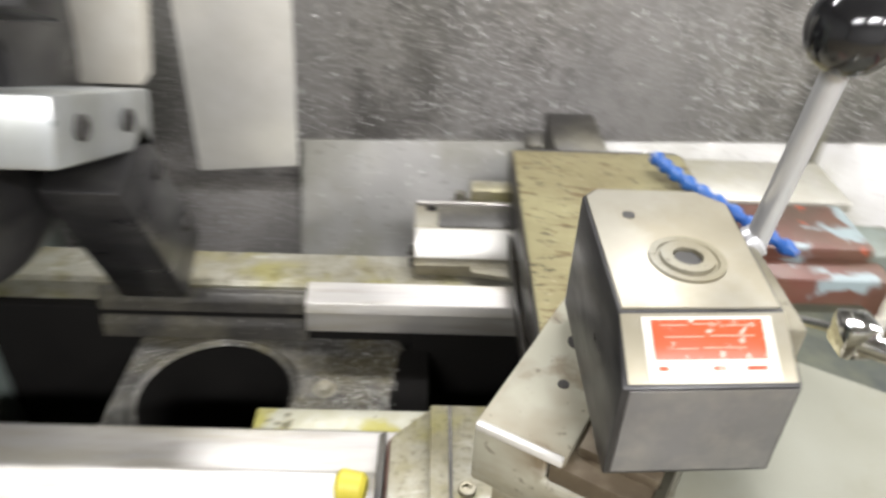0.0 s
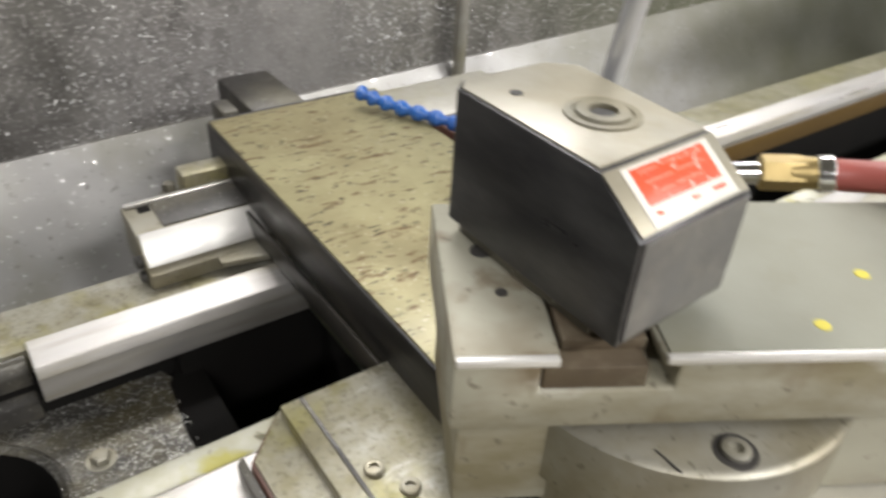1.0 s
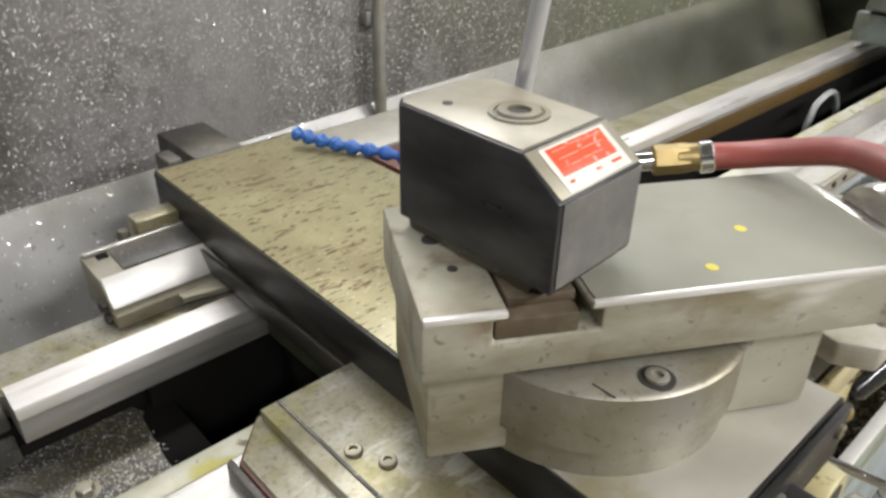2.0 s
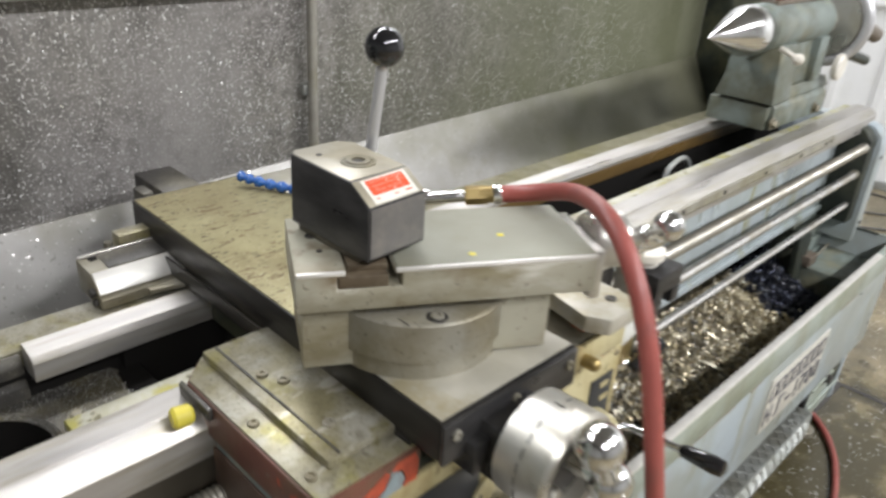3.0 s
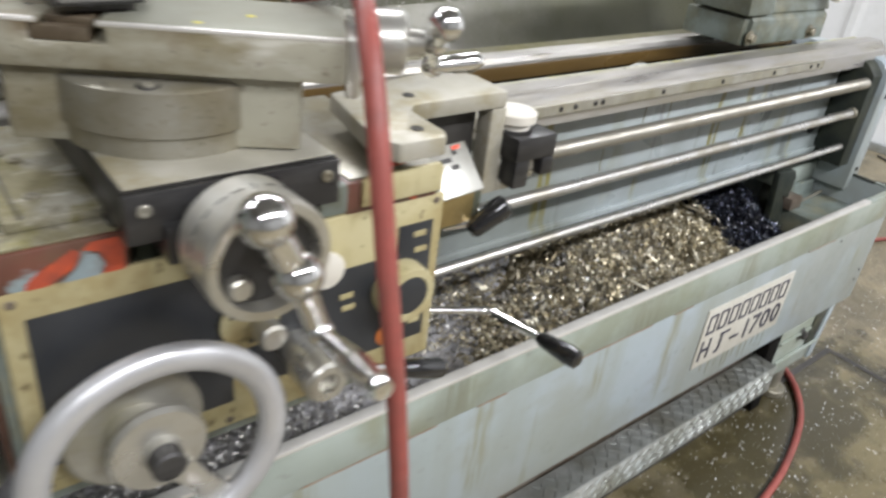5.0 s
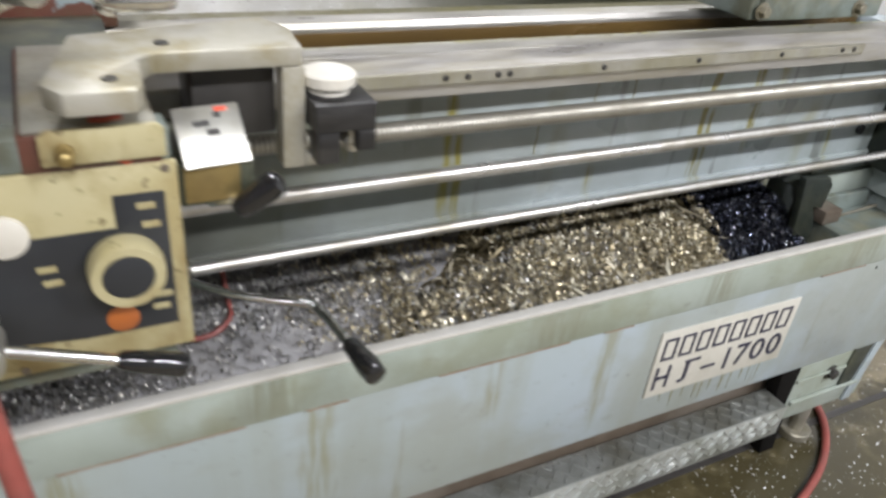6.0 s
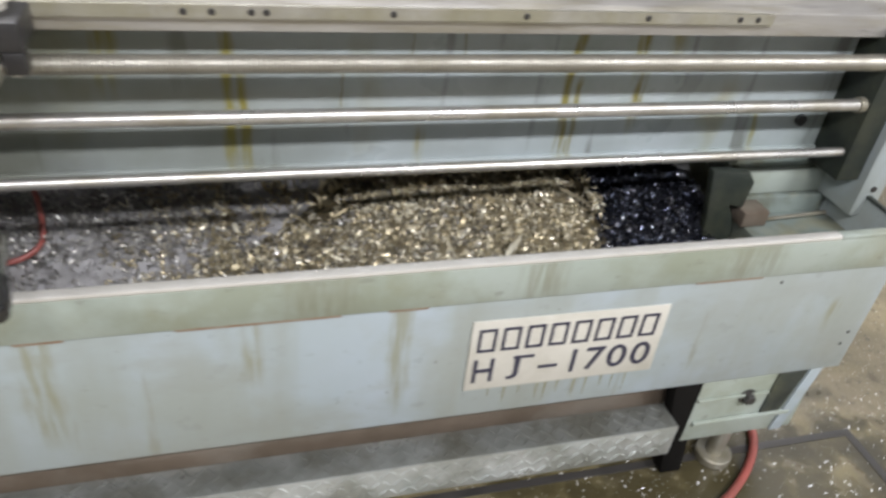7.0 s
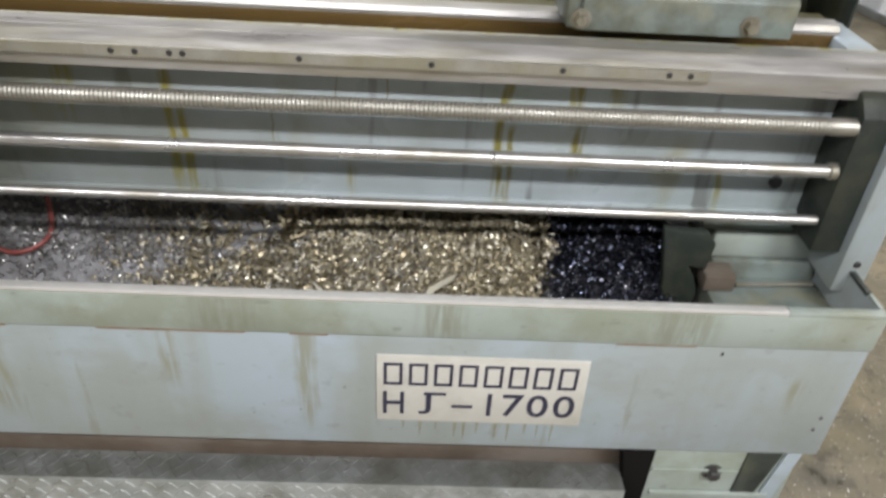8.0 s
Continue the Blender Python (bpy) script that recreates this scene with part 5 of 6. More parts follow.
for u, v in ((0.021, 0.078), (0.026, 0.045)):
    part("top_hole", turned(spin([(0, 0.0058 if v > 0.06 else 0.003), (0.0008, 0.0055 if v > 0.06 else 0.0028)], (u, v, 1.1598), (0, 0, 1), 18), CM), CABLE, top)
part("slot_nut", turned(join(box(0.038, 0.083, 0.0012, 0.116, 1.1428, 1.1546, 0.001), box(0.047, 0.084, 0.012, 0.116, 1.1545, 1.1606, 0.001)), CM), NUT, top, "brown-smeared slot nut darkened for shade in the slot")
# pale strips put the top edge's highlight into the colour
for x0, x1 in ((0.001, 0.044), (0.089, 0.287)):
    part("worn_edge", turned(box(x0, x1, -0.0007, 0.0035, 1.1565, 1.1608, 0.0012), CM), BARE, top)
end = part("end_bearing", turned(join(box(0.2885, 0.302, 0.012, 0.112, 1.104, 1.158, 0.004), spin([(0, 0.028), (0.004, 0.030), (0.038, 0.030), (0.042, 0.027), (0.042, 0.014), (0.06, 0.012)], (0.302, 0.062, 1.146), (1, 0, 0), 36)), CM), DIAL, compound, "graduated end dial")
hand = part("ball_handle", turned(join(ball((0.374, 0.062, 1.146), 0.0125, 20), rod((0.374, 0.062, 1.146), (0.374, 0.035, 1.168), 0.008, 14), ball((0.376, 0.030, 1.172), 0.0165, 24), rod((0.374, 0.062, 1.146), (0.378, 0.095, 1.118), 0.007, 14), ball((0.378, 0.098, 1.116), 0.012, 20)), CM), CHROME, compound, "chromed ball handle")
part("handle_grip", turned(spin([(0, 0.006), (0.01, 0.009), (0.045, 0.011), (0.055, 0.007), (0.057, 0)], (0.378, 0.09, 1.118), (0.85, 0.35, 0.05), 18), CM), CHROME, hand)
for u, v in ((0.205, 0.055), (0.165, 0.018)):
    ob = part("paint_spot", turned(spin([(0, 0.0038), (0.0004, 0.0036)], (u, v, 1.1612), (0, 0, 1), 12), CM), YELLOW, compound)

# ---- quick-change tool post ----
toolpost = thing("tool_post", (0.135, 0.29, 1.162), "steel quick-change tool post with dark sides and lever", "tool post")


def post_block():
    bm = bmesh.new()
    foot = [(0.100, 0.227), (0.171, 0.231), (0.171, 0.336), (0.157, 0.348), (0.108, 0.348), (0.100, 0.340)]
    lo = [bm.verts.new((x, y, 1.1705)) for x, y in foot]
    mid = [bm.verts.new((x, y, 1.220 if k < 2 else 1.2375)) for k, (x, y) in enumerate(foot)]
    a, b = bm.verts.new((0.1005, 0.252, 1.2375)), bm.verts.new((0.1675, 0.255, 1.2375))
    bm.faces.new(lo[::-1])
    n = 6
    bm.faces.new((lo[0], lo[1], mid[1], mid[0]))
    bm.faces.new((lo[1], lo[2], mid[2], b, mid[1]))
    for k in (2, 3, 4):
        bm.faces.new((lo[k], lo[k + 1], mid[k + 1], mid[k]))
    bm.faces.new((lo[5], lo[0], mid[0], a, mid[5]))
    bm.faces.new((mid[0], mid[1], b, a))
    bm.faces.new((a, b, mid[2], mid[3], mid[4], mid[5]))
    bmesh.ops.recalc_face_normals(bm, faces=bm.faces)
    bmesh.ops.bevel(bm, geom=bm.edges[:], offset=0.0014, segments=2, affect="EDGES", profile=0.5)
    return bm


# dark body, grey front and pale top paint light and shade onto one block
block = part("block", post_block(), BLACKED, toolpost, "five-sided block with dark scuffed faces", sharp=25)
part("top_face", prism([(0.102, 0.2535), (0.166, 0.2565), (0.169, 0.335), (0.1565, 0.346), (0.1085, 0.346), (0.102, 0.339)], "z", 1.2373, 1.2385, 0.0004), POSTLIT, block, "worn top face, its lit brightness put into the colour")


def on_slope(u0, u1, v0, v1, h0, h1):
    """A thin plate on the sloping nose: u along the nose, v up the slope."""
    p, q = Vector((0.1005, 0.2275, 1.2203)), Vector((0.1710, 0.2312, 1.2203))
    up = (Vector((0.1340, 0.2535, 1.2375)) - (p + q) / 2)
    e, w = (q - p).normalized(), up.normalized()
    nrm = e.cross(w).normalized()
    bm = box(u0, u1, v0, v1, h0, h1, 0.0002)
    m = Matrix.Translation(p) @ Matrix((e, w, nrm)).transposed().to_4x4()
    return turned(bm, m)


part("nose_face", on_slope(0.002, 0.0685, 0.0012, 0.029, 0.0, 0.0008), POSTLIT, block)
sticker = part("label", on_slope(0.010, 0.062, 0.0022, 0.0275, 0.0008, 0.0012), LABELWHITE, block, "white label printed orange-red")
part("label_field", on_slope(0.0135, 0.058, 0.0105, 0.0262, 0.0011, 0.0014), LABELRED, sticker)
for u0, u1 in ((0.0145, 0.018), (0.036, 0.0405), (0.049, 0.057)):
    part("label_mark", on_slope(u0, u1, 0.0062, 0.0078, 0.0011, 0.0014), LABELRED, sticker)
for u0, u1, v in ((0.017, 0.028, 0.0236), (0.030, 0.040, 0.0240), (0.043, 0.055, 0.0234), (0.018, 0.034, 0.0190), (0.036, 0.054, 0.0193), (0.022, 0.031, 0.0143), (0.033, 0.050, 0.0146)):
    part("label_bar", on_slope(u0, u1, v, v + 0.0007, 0.0013, 0.0015), FADED, sticker)
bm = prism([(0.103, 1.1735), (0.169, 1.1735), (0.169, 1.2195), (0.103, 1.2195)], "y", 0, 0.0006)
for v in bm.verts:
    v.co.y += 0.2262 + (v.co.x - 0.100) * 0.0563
part("front_face", bm, POSTHALFLIT, block)
bush = part("centre_bolt", spin([(0, 0.0165), (0.0012, 0.0165), (0.0012, 0.0135), (0.0004, 0.013), (0.0004, 0.0118), (0.0022, 0.0115), (0.0022, 0.0065), (-0.006, 0.006), (-0.006, 0)], (0.137, 0.287, 1.2385), (0, 0, 1), 32), STEEL, block)
part("bolt_socket", spin([(0, 0.0062), (0.0005, 0.0062)], (0.137, 0.287, 1.2386), (0, 0, 1), 6), CABLE, bush)
part("pin_hole", spin([(0, 0.003), (0.0004, 0.003)], (0.119, 0.322, 1.2385), (0, 0, 1), 14), CABLE, block)
part("base_shoe", prism([(0.106, 0.246), (0.167, 0.246), (0.167, 0.335), (0.157, 0.344), (0.110, 0.344), (0.106, 0.338)], "z", 1.1612, 1.1704, 0.0008), CAST, block, "dark foot under the block")
part("dovetail", box(0.1715, 0.186, 0.262, 0.328, 1.168, 1.222, 0.003), STEEL, block)
arm = part("lever", join(rod((0.166, 0.332, 1.205), (0.189, 0.3305, 1.222), 0.0085, 16), rod((0.187, 0.331, 1.215), (0.190, 0.317, 1.318), 0.0056, 16)), ALU, toolpost, "slim pale steel lever")
part("lever_ball", ball((0.190, 0.3155, 1.331), 0.0188, 32), BAKELITE, arm, "glossy black ball knob")

# ---- hoses on the carriage ----
hose = thing("air_hose", (0.30, 0.10, 0.0), "red rubber air hose draped over the compound", "hose")
HP = [(0.318, 0.279, 1.166), (0.335, 0.256, 1.170), (0.344, 0.225, 1.180), (0.338, 0.180, 1.194), (0.318, 0.128, 1.190), (0.298, 0.082, 1.158), (0.286, 0.045, 1.095), (0.283, 0.018, 1.0), (0.288, -0.004, 0.88),
      (0.298, -0.018, 0.72), (0.312, -0.03, 0.50), (0.335, -0.04, 0.25), (0.38, -0.06, 0.06), (0.47, -0.09, 0.012), (0.62, -0.10, 0.011), (0.85, -0.075, 0.011), (1.18, -0.03, 0.011), (1.38, 0.0, 0.011), (1.61, 0.04, 0.011), (1.85, 0.125, 0.011), (2.0, 0.25, 0.011), (2.04, 0.40, 0.011)]
part("tube", tube(HP, 0.0096, 16, 10), HOSE, hose)
part("coupling", join(rod((0.298, 0.299, 1.1625), (0.316, 0.281, 1.1655), 0.0108, 6), rod((0.309, 0.288, 1.1645), (0.322, 0.274, 1.167), 0.0098, 16)), BRASS, hose, "brass hose coupling")
part("clip", rod((0.320, 0.276, 1.166), (0.326, 0.269, 1.168), 0.0114, 18), CHROME, hose)
part("nozzle", join(rod((0.262, 0.331, 1.156), (0.300, 0.297, 1.1625), 0.0068, 14), box(0.252, 0.272, 0.325, 0.347, 1.146, 1.168, 0.004), rod((0.262, 0.34, 1.155), (0.23, 0.42, 1.11), 0.003, 8)), CHROME, hose, "chromed blow-gun body")

loc = thing("coolant_nozzle", (0.28, 0.69, 1.052), "blue jointed plastic coolant line on the slide", "coolant line")
LP = smooth_path([(0.259, 0.716, 1.067), (0.272, 0.692, 1.063), (0.290, 0.662, 1.060), (0.311, 0.630, 1.058), (0.335, 0.600, 1.052), (0.36, 0.575, 1.045)], 2)
for a, b in zip(LP, LP[1:]):
    d = b - a
    part("segment", spin([(0, 0.0045), (d.length * 0.2, 0.0078), (d.length * 0.5, 0.0082), (d.length * 0.8, 0.005), (d.length * 1.05, 0.0042)], a, d, 14), BLUE, loc)

# ---- tailstock ----
tail = thing("tailstock", (1.65, 0.50, 0.985), "grey-green tailstock with a large live centre", "tailstock")
TY, TZ = 0.502, 1.222
part("base", join(prism([(0.44, 0.9865), (0.60, 0.9865), (0.60, 1.03), (0.585, 1.052), (0.45, 1.052), (0.44, 1.04)], "x", 1.535, 1.87, 0.004), box(1.515, 1.536, 0.45, 0.60, 0.9865, 1.045, 0.004)), TAILPAINT, tail)
body = part("body", prism([(0.435, 1.0525), (0.585, 1.0525), (0.57, 1.10), (0.56, 1.19), (0.445, 1.19), (0.44, 1.10)], "x", 1.50, 1.60, 0.006), TAILPAINT, tail)
part("saddle_foot", prism([(0.445, 1.0525), (0.585, 1.0525), (0.575, 1.08), (0.455, 1.08)], "x", 1.601, 1.88, 0.005), TAILPAINT, body)
part("web", prism([(0.46, 1.0805), (0.55, 1.0805), (0.545, 1.20), (0.465, 1.20)], "x", 1.595, 1.74, 0.005), TAILPAINT, body)
part("pillar", prism([(0.445, 1.0805), (0.56, 1.0805), (0.56, 1.19), (0.445, 1.19)], "x", 1.741, 1.80, 0.006), TAILPAINT, body)
part("barrel", spin([(0, 0.048), (0.008, 0.056), (0.35, 0.056), (0.356, 0.052), (0.356, 0)], (1.455, TY, TZ), (1, 0, 0), 40), TAILPAINT, tail, "round painted barrel")
part("barrel_top", box(1.50, 1.78, TY - 0.022, TY + 0.022, TZ + 0.05, TZ + 0.062, 0.004), SKIRT, tail)
part("quill", spin([(0, 0.045), (0.035, 0.046)], (1.42, TY, TZ), (1, 0, 0), 36), CABLE, tail)
part("live_centre", spin([(0, 0.0), (0.004, 0.003), (0.15, 0.053), (0.17, 0.056), (0.188, 0.056), (0.192, 0.05), (0.205, 0.045)], (1.236, TY, TZ), (1, 0, 0), 48), CHROME, tail, "bright bull-nose live centre")
tw = part("handwheel", torus((1.90, TY, TZ - 0.01), (1, 0, 0), 0.105, 0.014, 48, 12), ALU, tail, "bright handwheel rim")
part("wheel_web", spin([(0, 0.03), (0.02, 0.035), (0.022, 0.09), (0.034, 0.092), (0.04, 0.03), (0.07, 0.025)], (1.865, TY, TZ - 0.01), (1, 0, 0), 36), DIAL, tw)
part("wheel_handle", rod((1.915, TY - 0.07, TZ - 0.085), (2.02, TY - 0.09, TZ - 0.11), 0.014, 16), GREENDK, tw)
part("feed_housing", join(box(1.93, 2.0, TY - 0.06, TY + 0.03, TZ - 0.04, TZ + 0.08, 0.008), rod((2.0, TY - 0.02, TZ), (2.16, TY - 0.06, TZ - 0.06), 0.022, 16)), SKIRT, tail)
part("lock_lever", join(rod((1.47, 0.44, 1.19), (1.47, 0.40, 1.175), 0.006, 12), ball((1.47, 0.395, 1.173), 0.013, 16)), LABELWHITE, tail)
part("lock_nut", join(rod((1.53, TY, TZ + 0.055), (1.53, TY, TZ + 0.10), 0.012, 12), rod((1.54, TY - 0.02, TZ + 0.085), (1.53, TY + 0.03, TZ + 0.085), 0.007, 10)), STEEL, tail)
for name, y, mat, lab in (("blue_handle", TY + 0.012, BLUE, "blue plastic tool handle"), ("orange_handle", TY - 0.016, ORANGE, "orange plastic tool handle")):
    part(name, spin([(0, 0.004), (0.008, 0.0075), (0.04, 0.008), (0.07, 0.007), (0.078, 0.003), (0.078, 0)], (1.50, y, TZ + 0.0700), (1, 0.1, 0.02), 14), mat, tail, lab)
part("clamp_disc", spin([(0, 0.034), (0.012, 0.034), (0.016, 0.03), (0.016, 0)], (1.845, 0.428, 1.11), (0, -1, 0), 28), LABELWHITE, tail)
for x, y in ((1.535, 0.442), (1.80, 0.442)):
    part("base_bolt", hex_bolt((x, y - 0.002, 1.005), (0, -1, 0), 0.011, 0.014), STEEL, tail)
part("coolant_loop", tube([(1.20, 0.53, 0.745), (1.225, 0.53, 0.90), (1.26, 0.53, 0.935), (1.32, 0.53, 0.93), (1.37, 0.53, 0.85), (1.38, 0.53, 0.745)], 0.006, 10), GALV, lathe)
part("red_rag", box(1.30, 1.40, 0.46, 0.50, 0.7405, 0.752, 0.004), RED, lathe)

# ---- headstock end ----
head = thing("headstock", (-0.6, 0.5, 0.6), "grey-green headstock casting beside the gap", "headstock")
part("casting", box(-0.95, -0.42, 0.20, 0.80, 0.60, 1.42, 0.02), TAILPAINT, head)
chuck = thing("lathe_chuck", (-0.32, 0.494, 1.226), "dark steel lathe chuck with bolted jaws", "chuck")
part("chuck_body", spin([(0, 0.12), (0.02, 0.143), (0.13, 0.147), (0.142, 0.143), (0.147, 0.13), (0.147, 0.03), (0.12, 0.028), (0.12, 0)], (-0.415, 0.494, 1.226), (1, 0, 0), 56), BLACKED, chuck, "round chuck body")


def jaw(start, along, length, width, x0, x1, mat, label, rows):
    """A bolted jaw lying across the chuck's face; start and along are in the plane of the face."""
    d = Vector((0, *along)).normalized()
    w = Vector((1, 0, 0)).cross(d)
    m = Matrix.Translation((0, *start)) @ Matrix((Vector((1, 0, 0)), d, w)).transposed().to_4x4()
    j = part("jaw", turned(prism([(0.0, 0.0), (length, 0.0), (length, width), (0.0, width)], "x", x0, x1, 0.003), m), mat, chuck, label)
    for a, b in rows:
        part("jaw_screw", turned(cap_screw((x1, a, b), (1, 0, 0), 0.0088, 0.004), m), CABLE, j)
    return j


jaw((0.422, 1.195), (0.150, -0.059), 0.16, 0.046, -0.33, -0.2, GALV, "bright bolted chuck jaw", ((0.035, 0.024), (0.11, 0.024)))
jaw((0.495, 1.135), (0.083, -0.167), 0.18, 0.072, -0.262, -0.2, BLACKED, "dark bolted chuck jaw", ((0.05, 0.058), (0.135, 0.058)))
jaw((0.50, 1.26), (0.05, 0.1), 0.16, 0.05, -0.262, -0.21, BLACKED, "dark bolted chuck jaw", ((0.05, 0.025), (0.11, 0.025)))
part("spindle_nose", rod((-0.46, 0.494, 1.226), (-0.414, 0.494, 1.226), 0.07, 28), STEEL, head)
chuck_guard = thing("chuck_guard", (-0.19, 0.74, 1.0), "hinged pale sheet chuck guard hanging behind the chuck", "chuck guard")
part("guard_sheet", prism([(-0.226, 1.018), (-0.118, 1.028), (-0.105, 1.35), (-0.226, 1.35)], "y", 0.742, 0.745, 0.001), BARE, chuck_guard)
part("guard_arm", prism([(-0.30, 1.15), (-0.235, 1.15), (-0.20, 1.40), (-0.28, 1.40)], "y", 0.66, 0.69, 0.003), LABELWHITE, chuck_guard)
part("guard_hinge", box(-0.24, -0.10, 0.72, 0.742, 1.34, 1.37, 0.003), GALV, chuck_guard)

# ---- step along the pan ----
step = thing("foot_step", (0.6, 0.2, 0.0), "galvanised treadplate step along the lathe base", "step")
part("tread", box(-0.75, 1.705, 0.1815, 0.1848, 0.118, 0.1995, 0.0012), TREAD, step, "bright front flange of treadplate")
part("tread_top", box(-0.75, 1.705, 0.1852, 0.2465, 0.196, 0.200, 0.001), GRIMETREAD, step, "oil-blackened top of the treadplate")


def tread_marks(plane):
    """Raised lozenges in alternating slants on the top and the front flange."""
    bm = bmesh.new()
    k = 0
    x = -0.74
    while x < 1.69:
        for row in range(3):
            a = radians(45 if (k + row) % 2 else -45)
            if True:
                c = Vector((x + 0.006 * (row % 2), 0.195 + row * 0.019, 0.2)) if plane == "top" else Vector((x + 0.006 * (row % 2), 0.181, 0.186 - row * 0.025))
                pts = [(-0.0115, 0), (-0.004, 0.0028), (0.0115, 0), (0.004, -0.0028)]
                vs = []
                for u, v in pts:
                    p, q = u * math.cos(a) - v * math.sin(a), u * math.sin(a) + v * math.cos(a)
                    vs.append((p, q))
                if plane == "top":
                    lo = [bm.verts.new(c + Vector((p, q, -0.0005))) for p, q in vs]
                    hi = [bm.verts.new(c + Vector((p * 0.75, q * 0.75, 0.0018))) for p, q in vs]
                else:
                    lo = [bm.verts.new(c + Vector((p, 0.0005, q))) for p, q in vs]
                    hi = [bm.verts.new(c + Vector((p * 0.75, -0.0018, q * 0.75))) for p, q in vs]
                bm.faces.new(hi)
                for i in range(4):
                    bm.faces.new((lo[i], lo[(i + 1) % 4], hi[(i + 1) % 4], hi[i]))
        k += 1
        x += 0.0195
    return bm


tagged(part("raised_pattern", tread_marks("front"), TREAD, step), kind="stuff")
tagged(part("raised_pattern", tread_marks("top"), GRIMETREAD, step), kind="stuff")
for x in (-0.5, 0.3, 1.0):
    part("step_leg", box(x, x + 0.04, 0.20, 0.24, 0.0, 0.196, 0.003), SKIRT, step)

# ---- swarf ----


def mound(x, y):
    """Height of the packed chips over the pan floor."""
    fill = min(1.0, max(0.0, (x - 0.62 - 0.35 * max(0.0, 0.40 - y)) / 0.62))
    fill = fill * fill * (3 - 2 * fill)
    n = noise.noise(Vector((x * 9, y * 9, 0.3))) * 0.022 + noise.noise(Vector((x * 26, y * 26, 1.3))) * 0.010
    z = 0.437 + fill * (0.085 + 0.22 * max(0.0, y - 0.22)) + n * (0.2 + fill) - 0.25 * max(0.0, y - 0.50)
    if x > 1.53:
        z = 0.515 + 0.36 * max(0.0, y - 0.25) + n - 0.3 * max(0.0, x - 1.72) - 0.5 * max(0.0, y - 0.48)
    elif x > 1.46:
        z -= 0.02 * (x - 1.46) / 0.07
    return max(0.4335, min(z, 0.62), 0.436 + 0.594 * (y - 0.42))


def mound_mesh(x0, x1, step_=0.012):
    bm = bmesh.new()
    nx, ny = int((x1 - x0) / step_), int(0.58 / step_)
    g = [[bm.verts.new((x0 + (x1 - x0) * i / nx, 0.194 + 0.58 * j / ny, mound(x0 + (x1 - x0) * i / nx, 0.194 + 0.58 * j / ny) - 0.006 - 0.03 * max(0.0, min(1.0, (1.16 - x0 - (x1 - x0) * i / nx) / 0.3)))) for j in range(ny + 1)] for i in range(nx + 1)]
    for i in range(nx):
        for j in range(ny):
            bm.faces.new((g[i][j], g[i + 1][j], g[i + 1][j + 1], g[i][j + 1]))
    return bm


def curls(count, x0, x1, seed, size, turns, lift, keep=None):
    """Many small curled ribbons of steel lying at random on the mound."""
    rnd = random.Random(seed)
    verts, faces = [], []
    made = 0
    while made < count:
        x, y = rnd.uniform(x0, x1), 0.197 + 0.46 * rnd.random() ** 0.9
        if keep and not keep(x, y, rnd):
            continue
        made += 1
        s = size * rnd.uniform(0.5, 1.6)
        r = s * rnd.uniform(0.25, 0.5)
        w = s * rnd.uniform(0.12, 0.3)
        t = turns * rnd.uniform(0.4, 1.3)
        n = max(4, int(t * 7))
        rot = Euler((rnd.uniform(0, 6.3), rnd.uniform(0, 6.3), rnd.uniform(0, 6.3))).to_matrix()
        c = Vector((x, max(0.2 + s * 0.4, y), mound(x, y) + rnd.uniform(0, lift)))
        base = len(verts)
        for i in range(n + 1):
            a = 2 * math.pi * t * i / n
            p = Vector((r * math.cos(a), r * math.sin(a), s * 0.9 * (i / n - 0.5)))
            q = p + Vector((0.15 * w * math.cos(a), 0.15 * w * math.sin(a), w))
            verts.append(c + rot @ p)
            verts.append(c + rot @ q)
        for i in range(n):
            k = base + 2 * i
            faces.append((k, k + 1, k + 3, k + 2))
    me = bpy.data.meshes.new("chips")
    me.from_pydata([tuple(v) for v in verts], [], faces)
    me.polygons.foreach_set("use_smooth", [True] * len(me.polygons))
    return me


def seam(y):
    """The uneven line where the straw chips meet the blued ones."""
    return 1.538 + 0.05 * noise.noise(Vector((2.7, y * 14, 0.5)))


def chip_object(name, me, mat, label, parent_thing):
    me.materials.append(mat)
    ob = new(name, me)
    ob.parent = parent_thing
    ob.matrix_parent_inverse = Matrix.Translation(parent_thing.location).inverted()
    return tagged(ob, label, "", "", "stuff")


swarf = thing("straw_swarf", (1.1, 0.35, 0.434), "heap of straw-coloured steel turnings in the pan", "metal chips", kind="stuff")
tagged(part("chip_bed", mound_mesh(0.80, 1.535), CHIPBED, swarf), kind="stuff")
chip_object("curls", curls(13800, 0.62, 1.58, 3, 0.0125, 1.1, 0.016, lambda x, y, r: x < seam(y) and not (0.88 < x < 1.09 and y > 0.45) and r.random() < max(0.02, min(1.0, (x - 0.64) / 0.5)) ** 1.4), GOLD, "straw-tinted curled chips", swarf)
chip_object("long_curls", curls(900, 0.85, 1.54, 5, 0.021, 1.2, 0.02), GOLD, "longer curled turnings", swarf)
chip_object("strands", curls(90, 0.7, 1.5, 21, 0.05, 0.14, 0.022), GOLD, "straight pale strands", swarf)
grey = thing("grey_swarf", (0.4, 0.35, 0.434), "thin scatter of grey steel chips on the wet pan floor", "metal chips", kind="stuff")
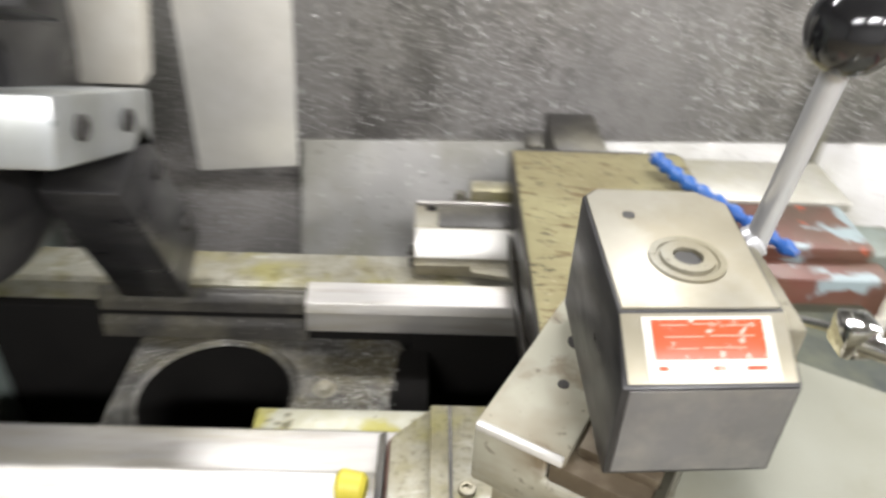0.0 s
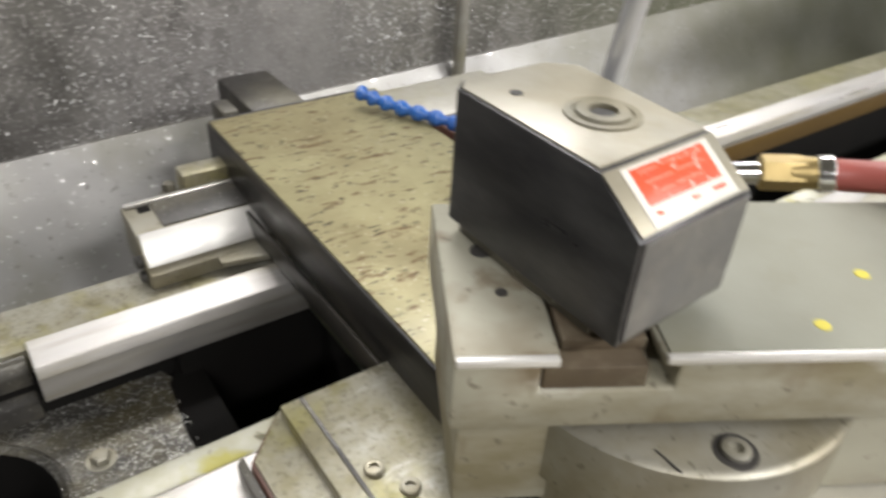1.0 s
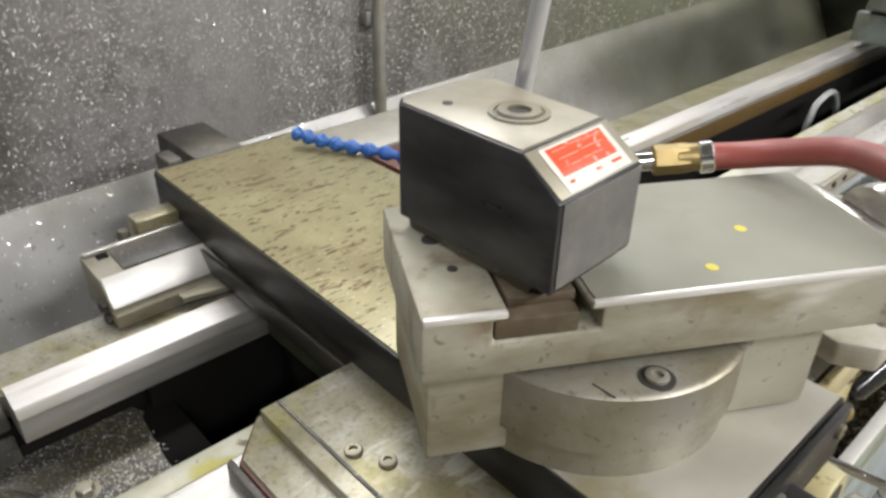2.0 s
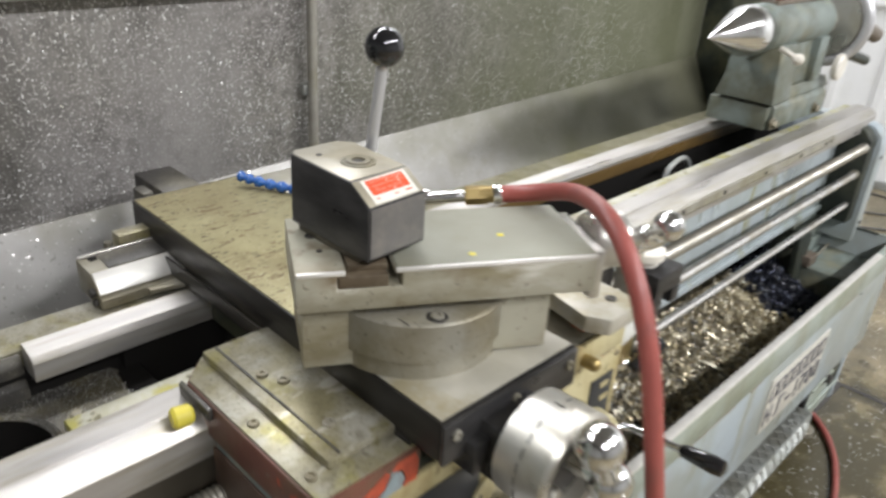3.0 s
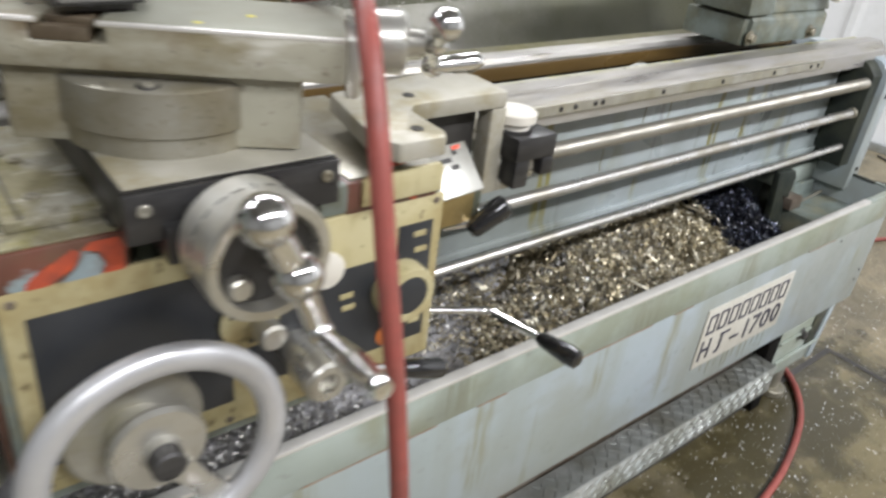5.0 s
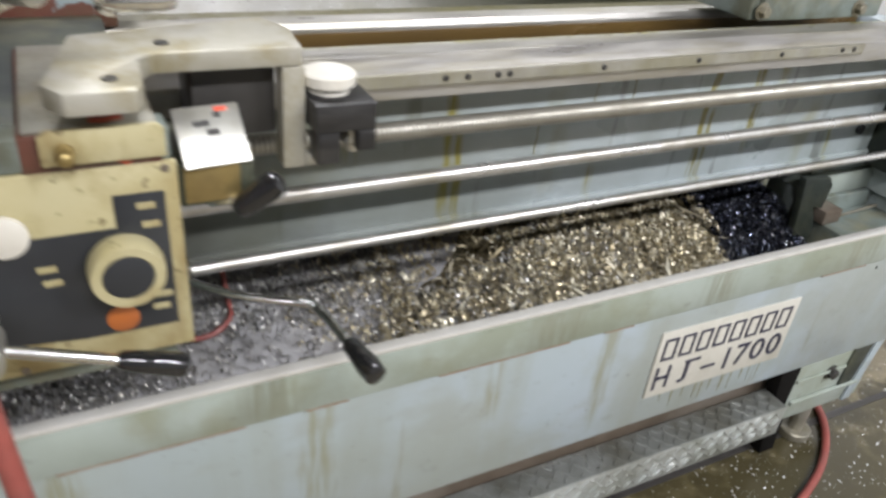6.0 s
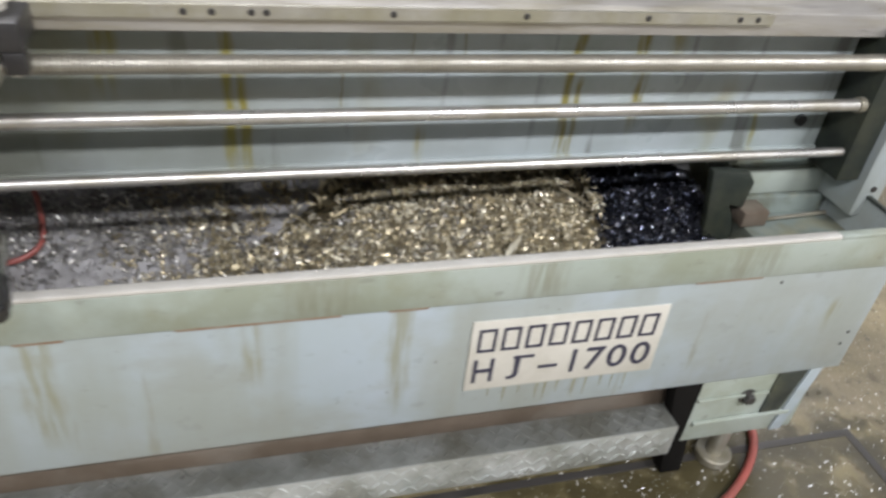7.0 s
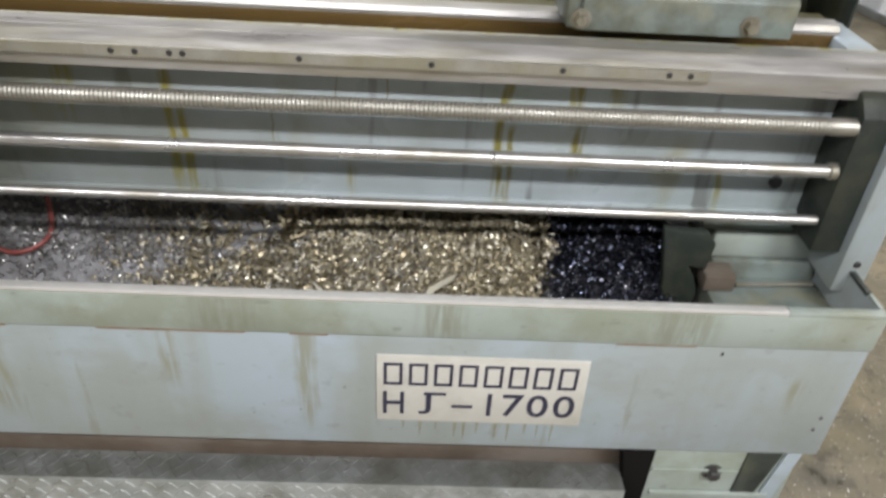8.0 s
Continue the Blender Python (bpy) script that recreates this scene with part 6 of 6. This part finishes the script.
chip_object("curls", curls(17000, 0.05, 1.32, 9, 0.0105, 0.9, 0.012, lambda x, y, r: r.random() < (0.8 if x < 0.45 else 0.6) * (0.3 if 0.5 < x < 0.88 and y < 0.48 else 1.0) * (0.03 if 0.90 < x < 1.09 and y > 0.47 else 1.0)), GREYCHIP, "small grey chips", grey)
dark = thing("blued_swarf", (1.65, 0.35, 0.434), "heap of blue-black steel turnings at the tail end", "metal chips", kind="stuff")
tagged(part("chip_bed", mound_mesh(1.536, 1.80), DARKBED, dark), kind="stuff")
chip_object("curls", curls(5000, 1.50, 1.775, 11, 0.011, 1.1, 0.014, lambda x, y, r: x > seam(y) - 0.006), BLUECHIP, "blued curled chips", dark)
chip_object("straw_strands", curls(40, 1.58, 1.75, 13, 0.016, 0.5, 0.012, lambda x, y, r: y < 0.27), GOLD, "few straw strands", dark)

# ---- loose flakes stuck to the sheet, the web and the floor ----


def flakes(count, seed, size, spot, normal, spread):
    """Tiny bent slivers lying flat on a surface; spot gives a random place on it."""
    r_ = random.Random(seed)
    verts, faces = [], []
    n = Vector(normal).normalized()
    u = n.orthogonal().normalized()
    w = n.cross(u)
    for _ in range(count):
        c, a = Vector(spot(r_)), r_.uniform(0, 6.3)
        d = u * math.cos(a) + w * math.sin(a)
        e = n.cross(d)
        ln, wd = size * r_.uniform(0.4, 1.0) ** 1.5 * r_.choice((1, 1, 1, 1.7)), size * r_.uniform(0.2, 0.45)
        k = len(verts)
        lift = n * (0.0004 + size * r_.uniform(0.02, spread))
        verts += [c - d * ln - e * wd + n * 0.0004, c - d * ln + e * wd + n * 0.0004, c + e * wd + lift, c - e * wd + lift, c + d * ln - e * wd * 0.6 + n * 0.0004, c + d * ln + e * wd * 0.6 + n * 0.0004]
        faces += [(k, k + 1, k + 2, k + 3), (k + 3, k + 2, k + 5, k + 4)]
    me = bpy.data.meshes.new("flakes")
    me.from_pydata([tuple(v) for v in verts], [], faces)
    return me


def patchy(r_, x0, x1, z0, z1, scale):
    while True:
        x, z = r_.uniform(x0, x1), r_.uniform(z0, z1)
        if noise.noise(Vector((x * scale, 3.1, z * scale))) + r_.uniform(-0.5, 0.5) > 0.0:
            return x, z


def on_guard(r_):
    x, z = patchy(r_, -0.3, 1.75, 0.95, 1.29, 5.0)
    return x, 0.9499, z


def on_floor(r_):
    x, y = patchy(r_, 1.2, 3.6, -1.1, 0.35, 3.0)
    return x, y, 0.0


def on_web(r_):
    x, y = r_.uniform(-0.10, 0.0), r_.uniform(0.43, 0.60)
    return x, y, 0.905


chip_object("chip_layer", flakes(4600, 31, 0.0025, on_guard, (0, -1, 0), 0.5), FLAKE, "bright chips stuck to the sheet", guard)
loose = thing("floor_flakes", (2.0, -0.3, 0.0), "bright steel flakes scattered over the oily concrete", "metal chips", kind="stuff")
chip_object("chip_layer", flakes(2600, 32, 0.0042, on_floor, (0, 0, 1), 0.4), FLAKE, "", loose)
chip_object("chip_layer", flakes(420, 33, 0.0012, on_web, (0, 0, 1), 0.5), FLAKE, "fine chips on the web", lathe)

# ---- things on the floor ----
tape = thing("hazard_tape", (3.7, 0.45, 0.0), "yellow and black hazard tape stuck to the floor", "floor tape")
for k in range(9):
    a = Vector((3.56 - 0.075 * k * 0.3, 0.60, 0)) + Vector((0.05, -0.115, 0)) * k
    part("stripe", prism([(a.x, a.y), (a.x + 0.09, a.y + 0.04), (a.x + 0.125, a.y - 0.03), (a.x + 0.035, a.y - 0.07)], "z", 0.0, 0.0016), TAPEY if k % 2 == 0 else CABLE, tape)
far_hose = solo("floor_hose", tube([(3.0, 0.62, 0.009), (3.31, 0.53, 0.009), (3.55, 0.43, 0.009), (3.75, 0.33, 0.009), (3.95, 0.10, 0.009), (4.0, -0.3, 0.009), (3.8, -0.8, 0.009)], 0.008, 10), HOSE, "red air hose lying on the concrete", "hose")
for pts in ([(4.45, 1.05, 0.006), (4.40, 0.92, 0.006), (4.44, 0.75, 0.006), (4.30, 0.62, 0.006), (4.20, 0.66, 0.006)], [(3.95, 0.95, 0.006), (4.05, 0.80, 0.006), (4.15, 0.64, 0.006), (4.28, 0.52, 0.006)],
            [(3.75, 0.78, 0.006), (3.82, 0.70, 0.006), (3.95, 0.52, 0.006), (4.02, 0.40, 0.006), (4.2, 0.25, 0.006)]):
    solo("power_cable", tube(pts, 0.006, 8), CABLE, "black power cable curled on the floor", "cable", group="cables on the floor")
cord = thing("hanging_cord", (4.42, 0.2, 0.6), "grey cord with a plug hanging on the wall", "cable")
part("cord", tube([(4.60, 0.30, 1.3), (4.595, 0.33, 0.9), (4.585, 0.37, 0.55), (4.58, 0.39, 0.42)], 0.006, 8), CABLE, cord)
part("plug", spin([(0, 0.010), (0.02, 0.02), (0.07, 0.018), (0.09, 0.008), (0.09, 0)], (4.58, 0.39, 0.43), (0, 0.1, -1), 14), SKIRT, cord)
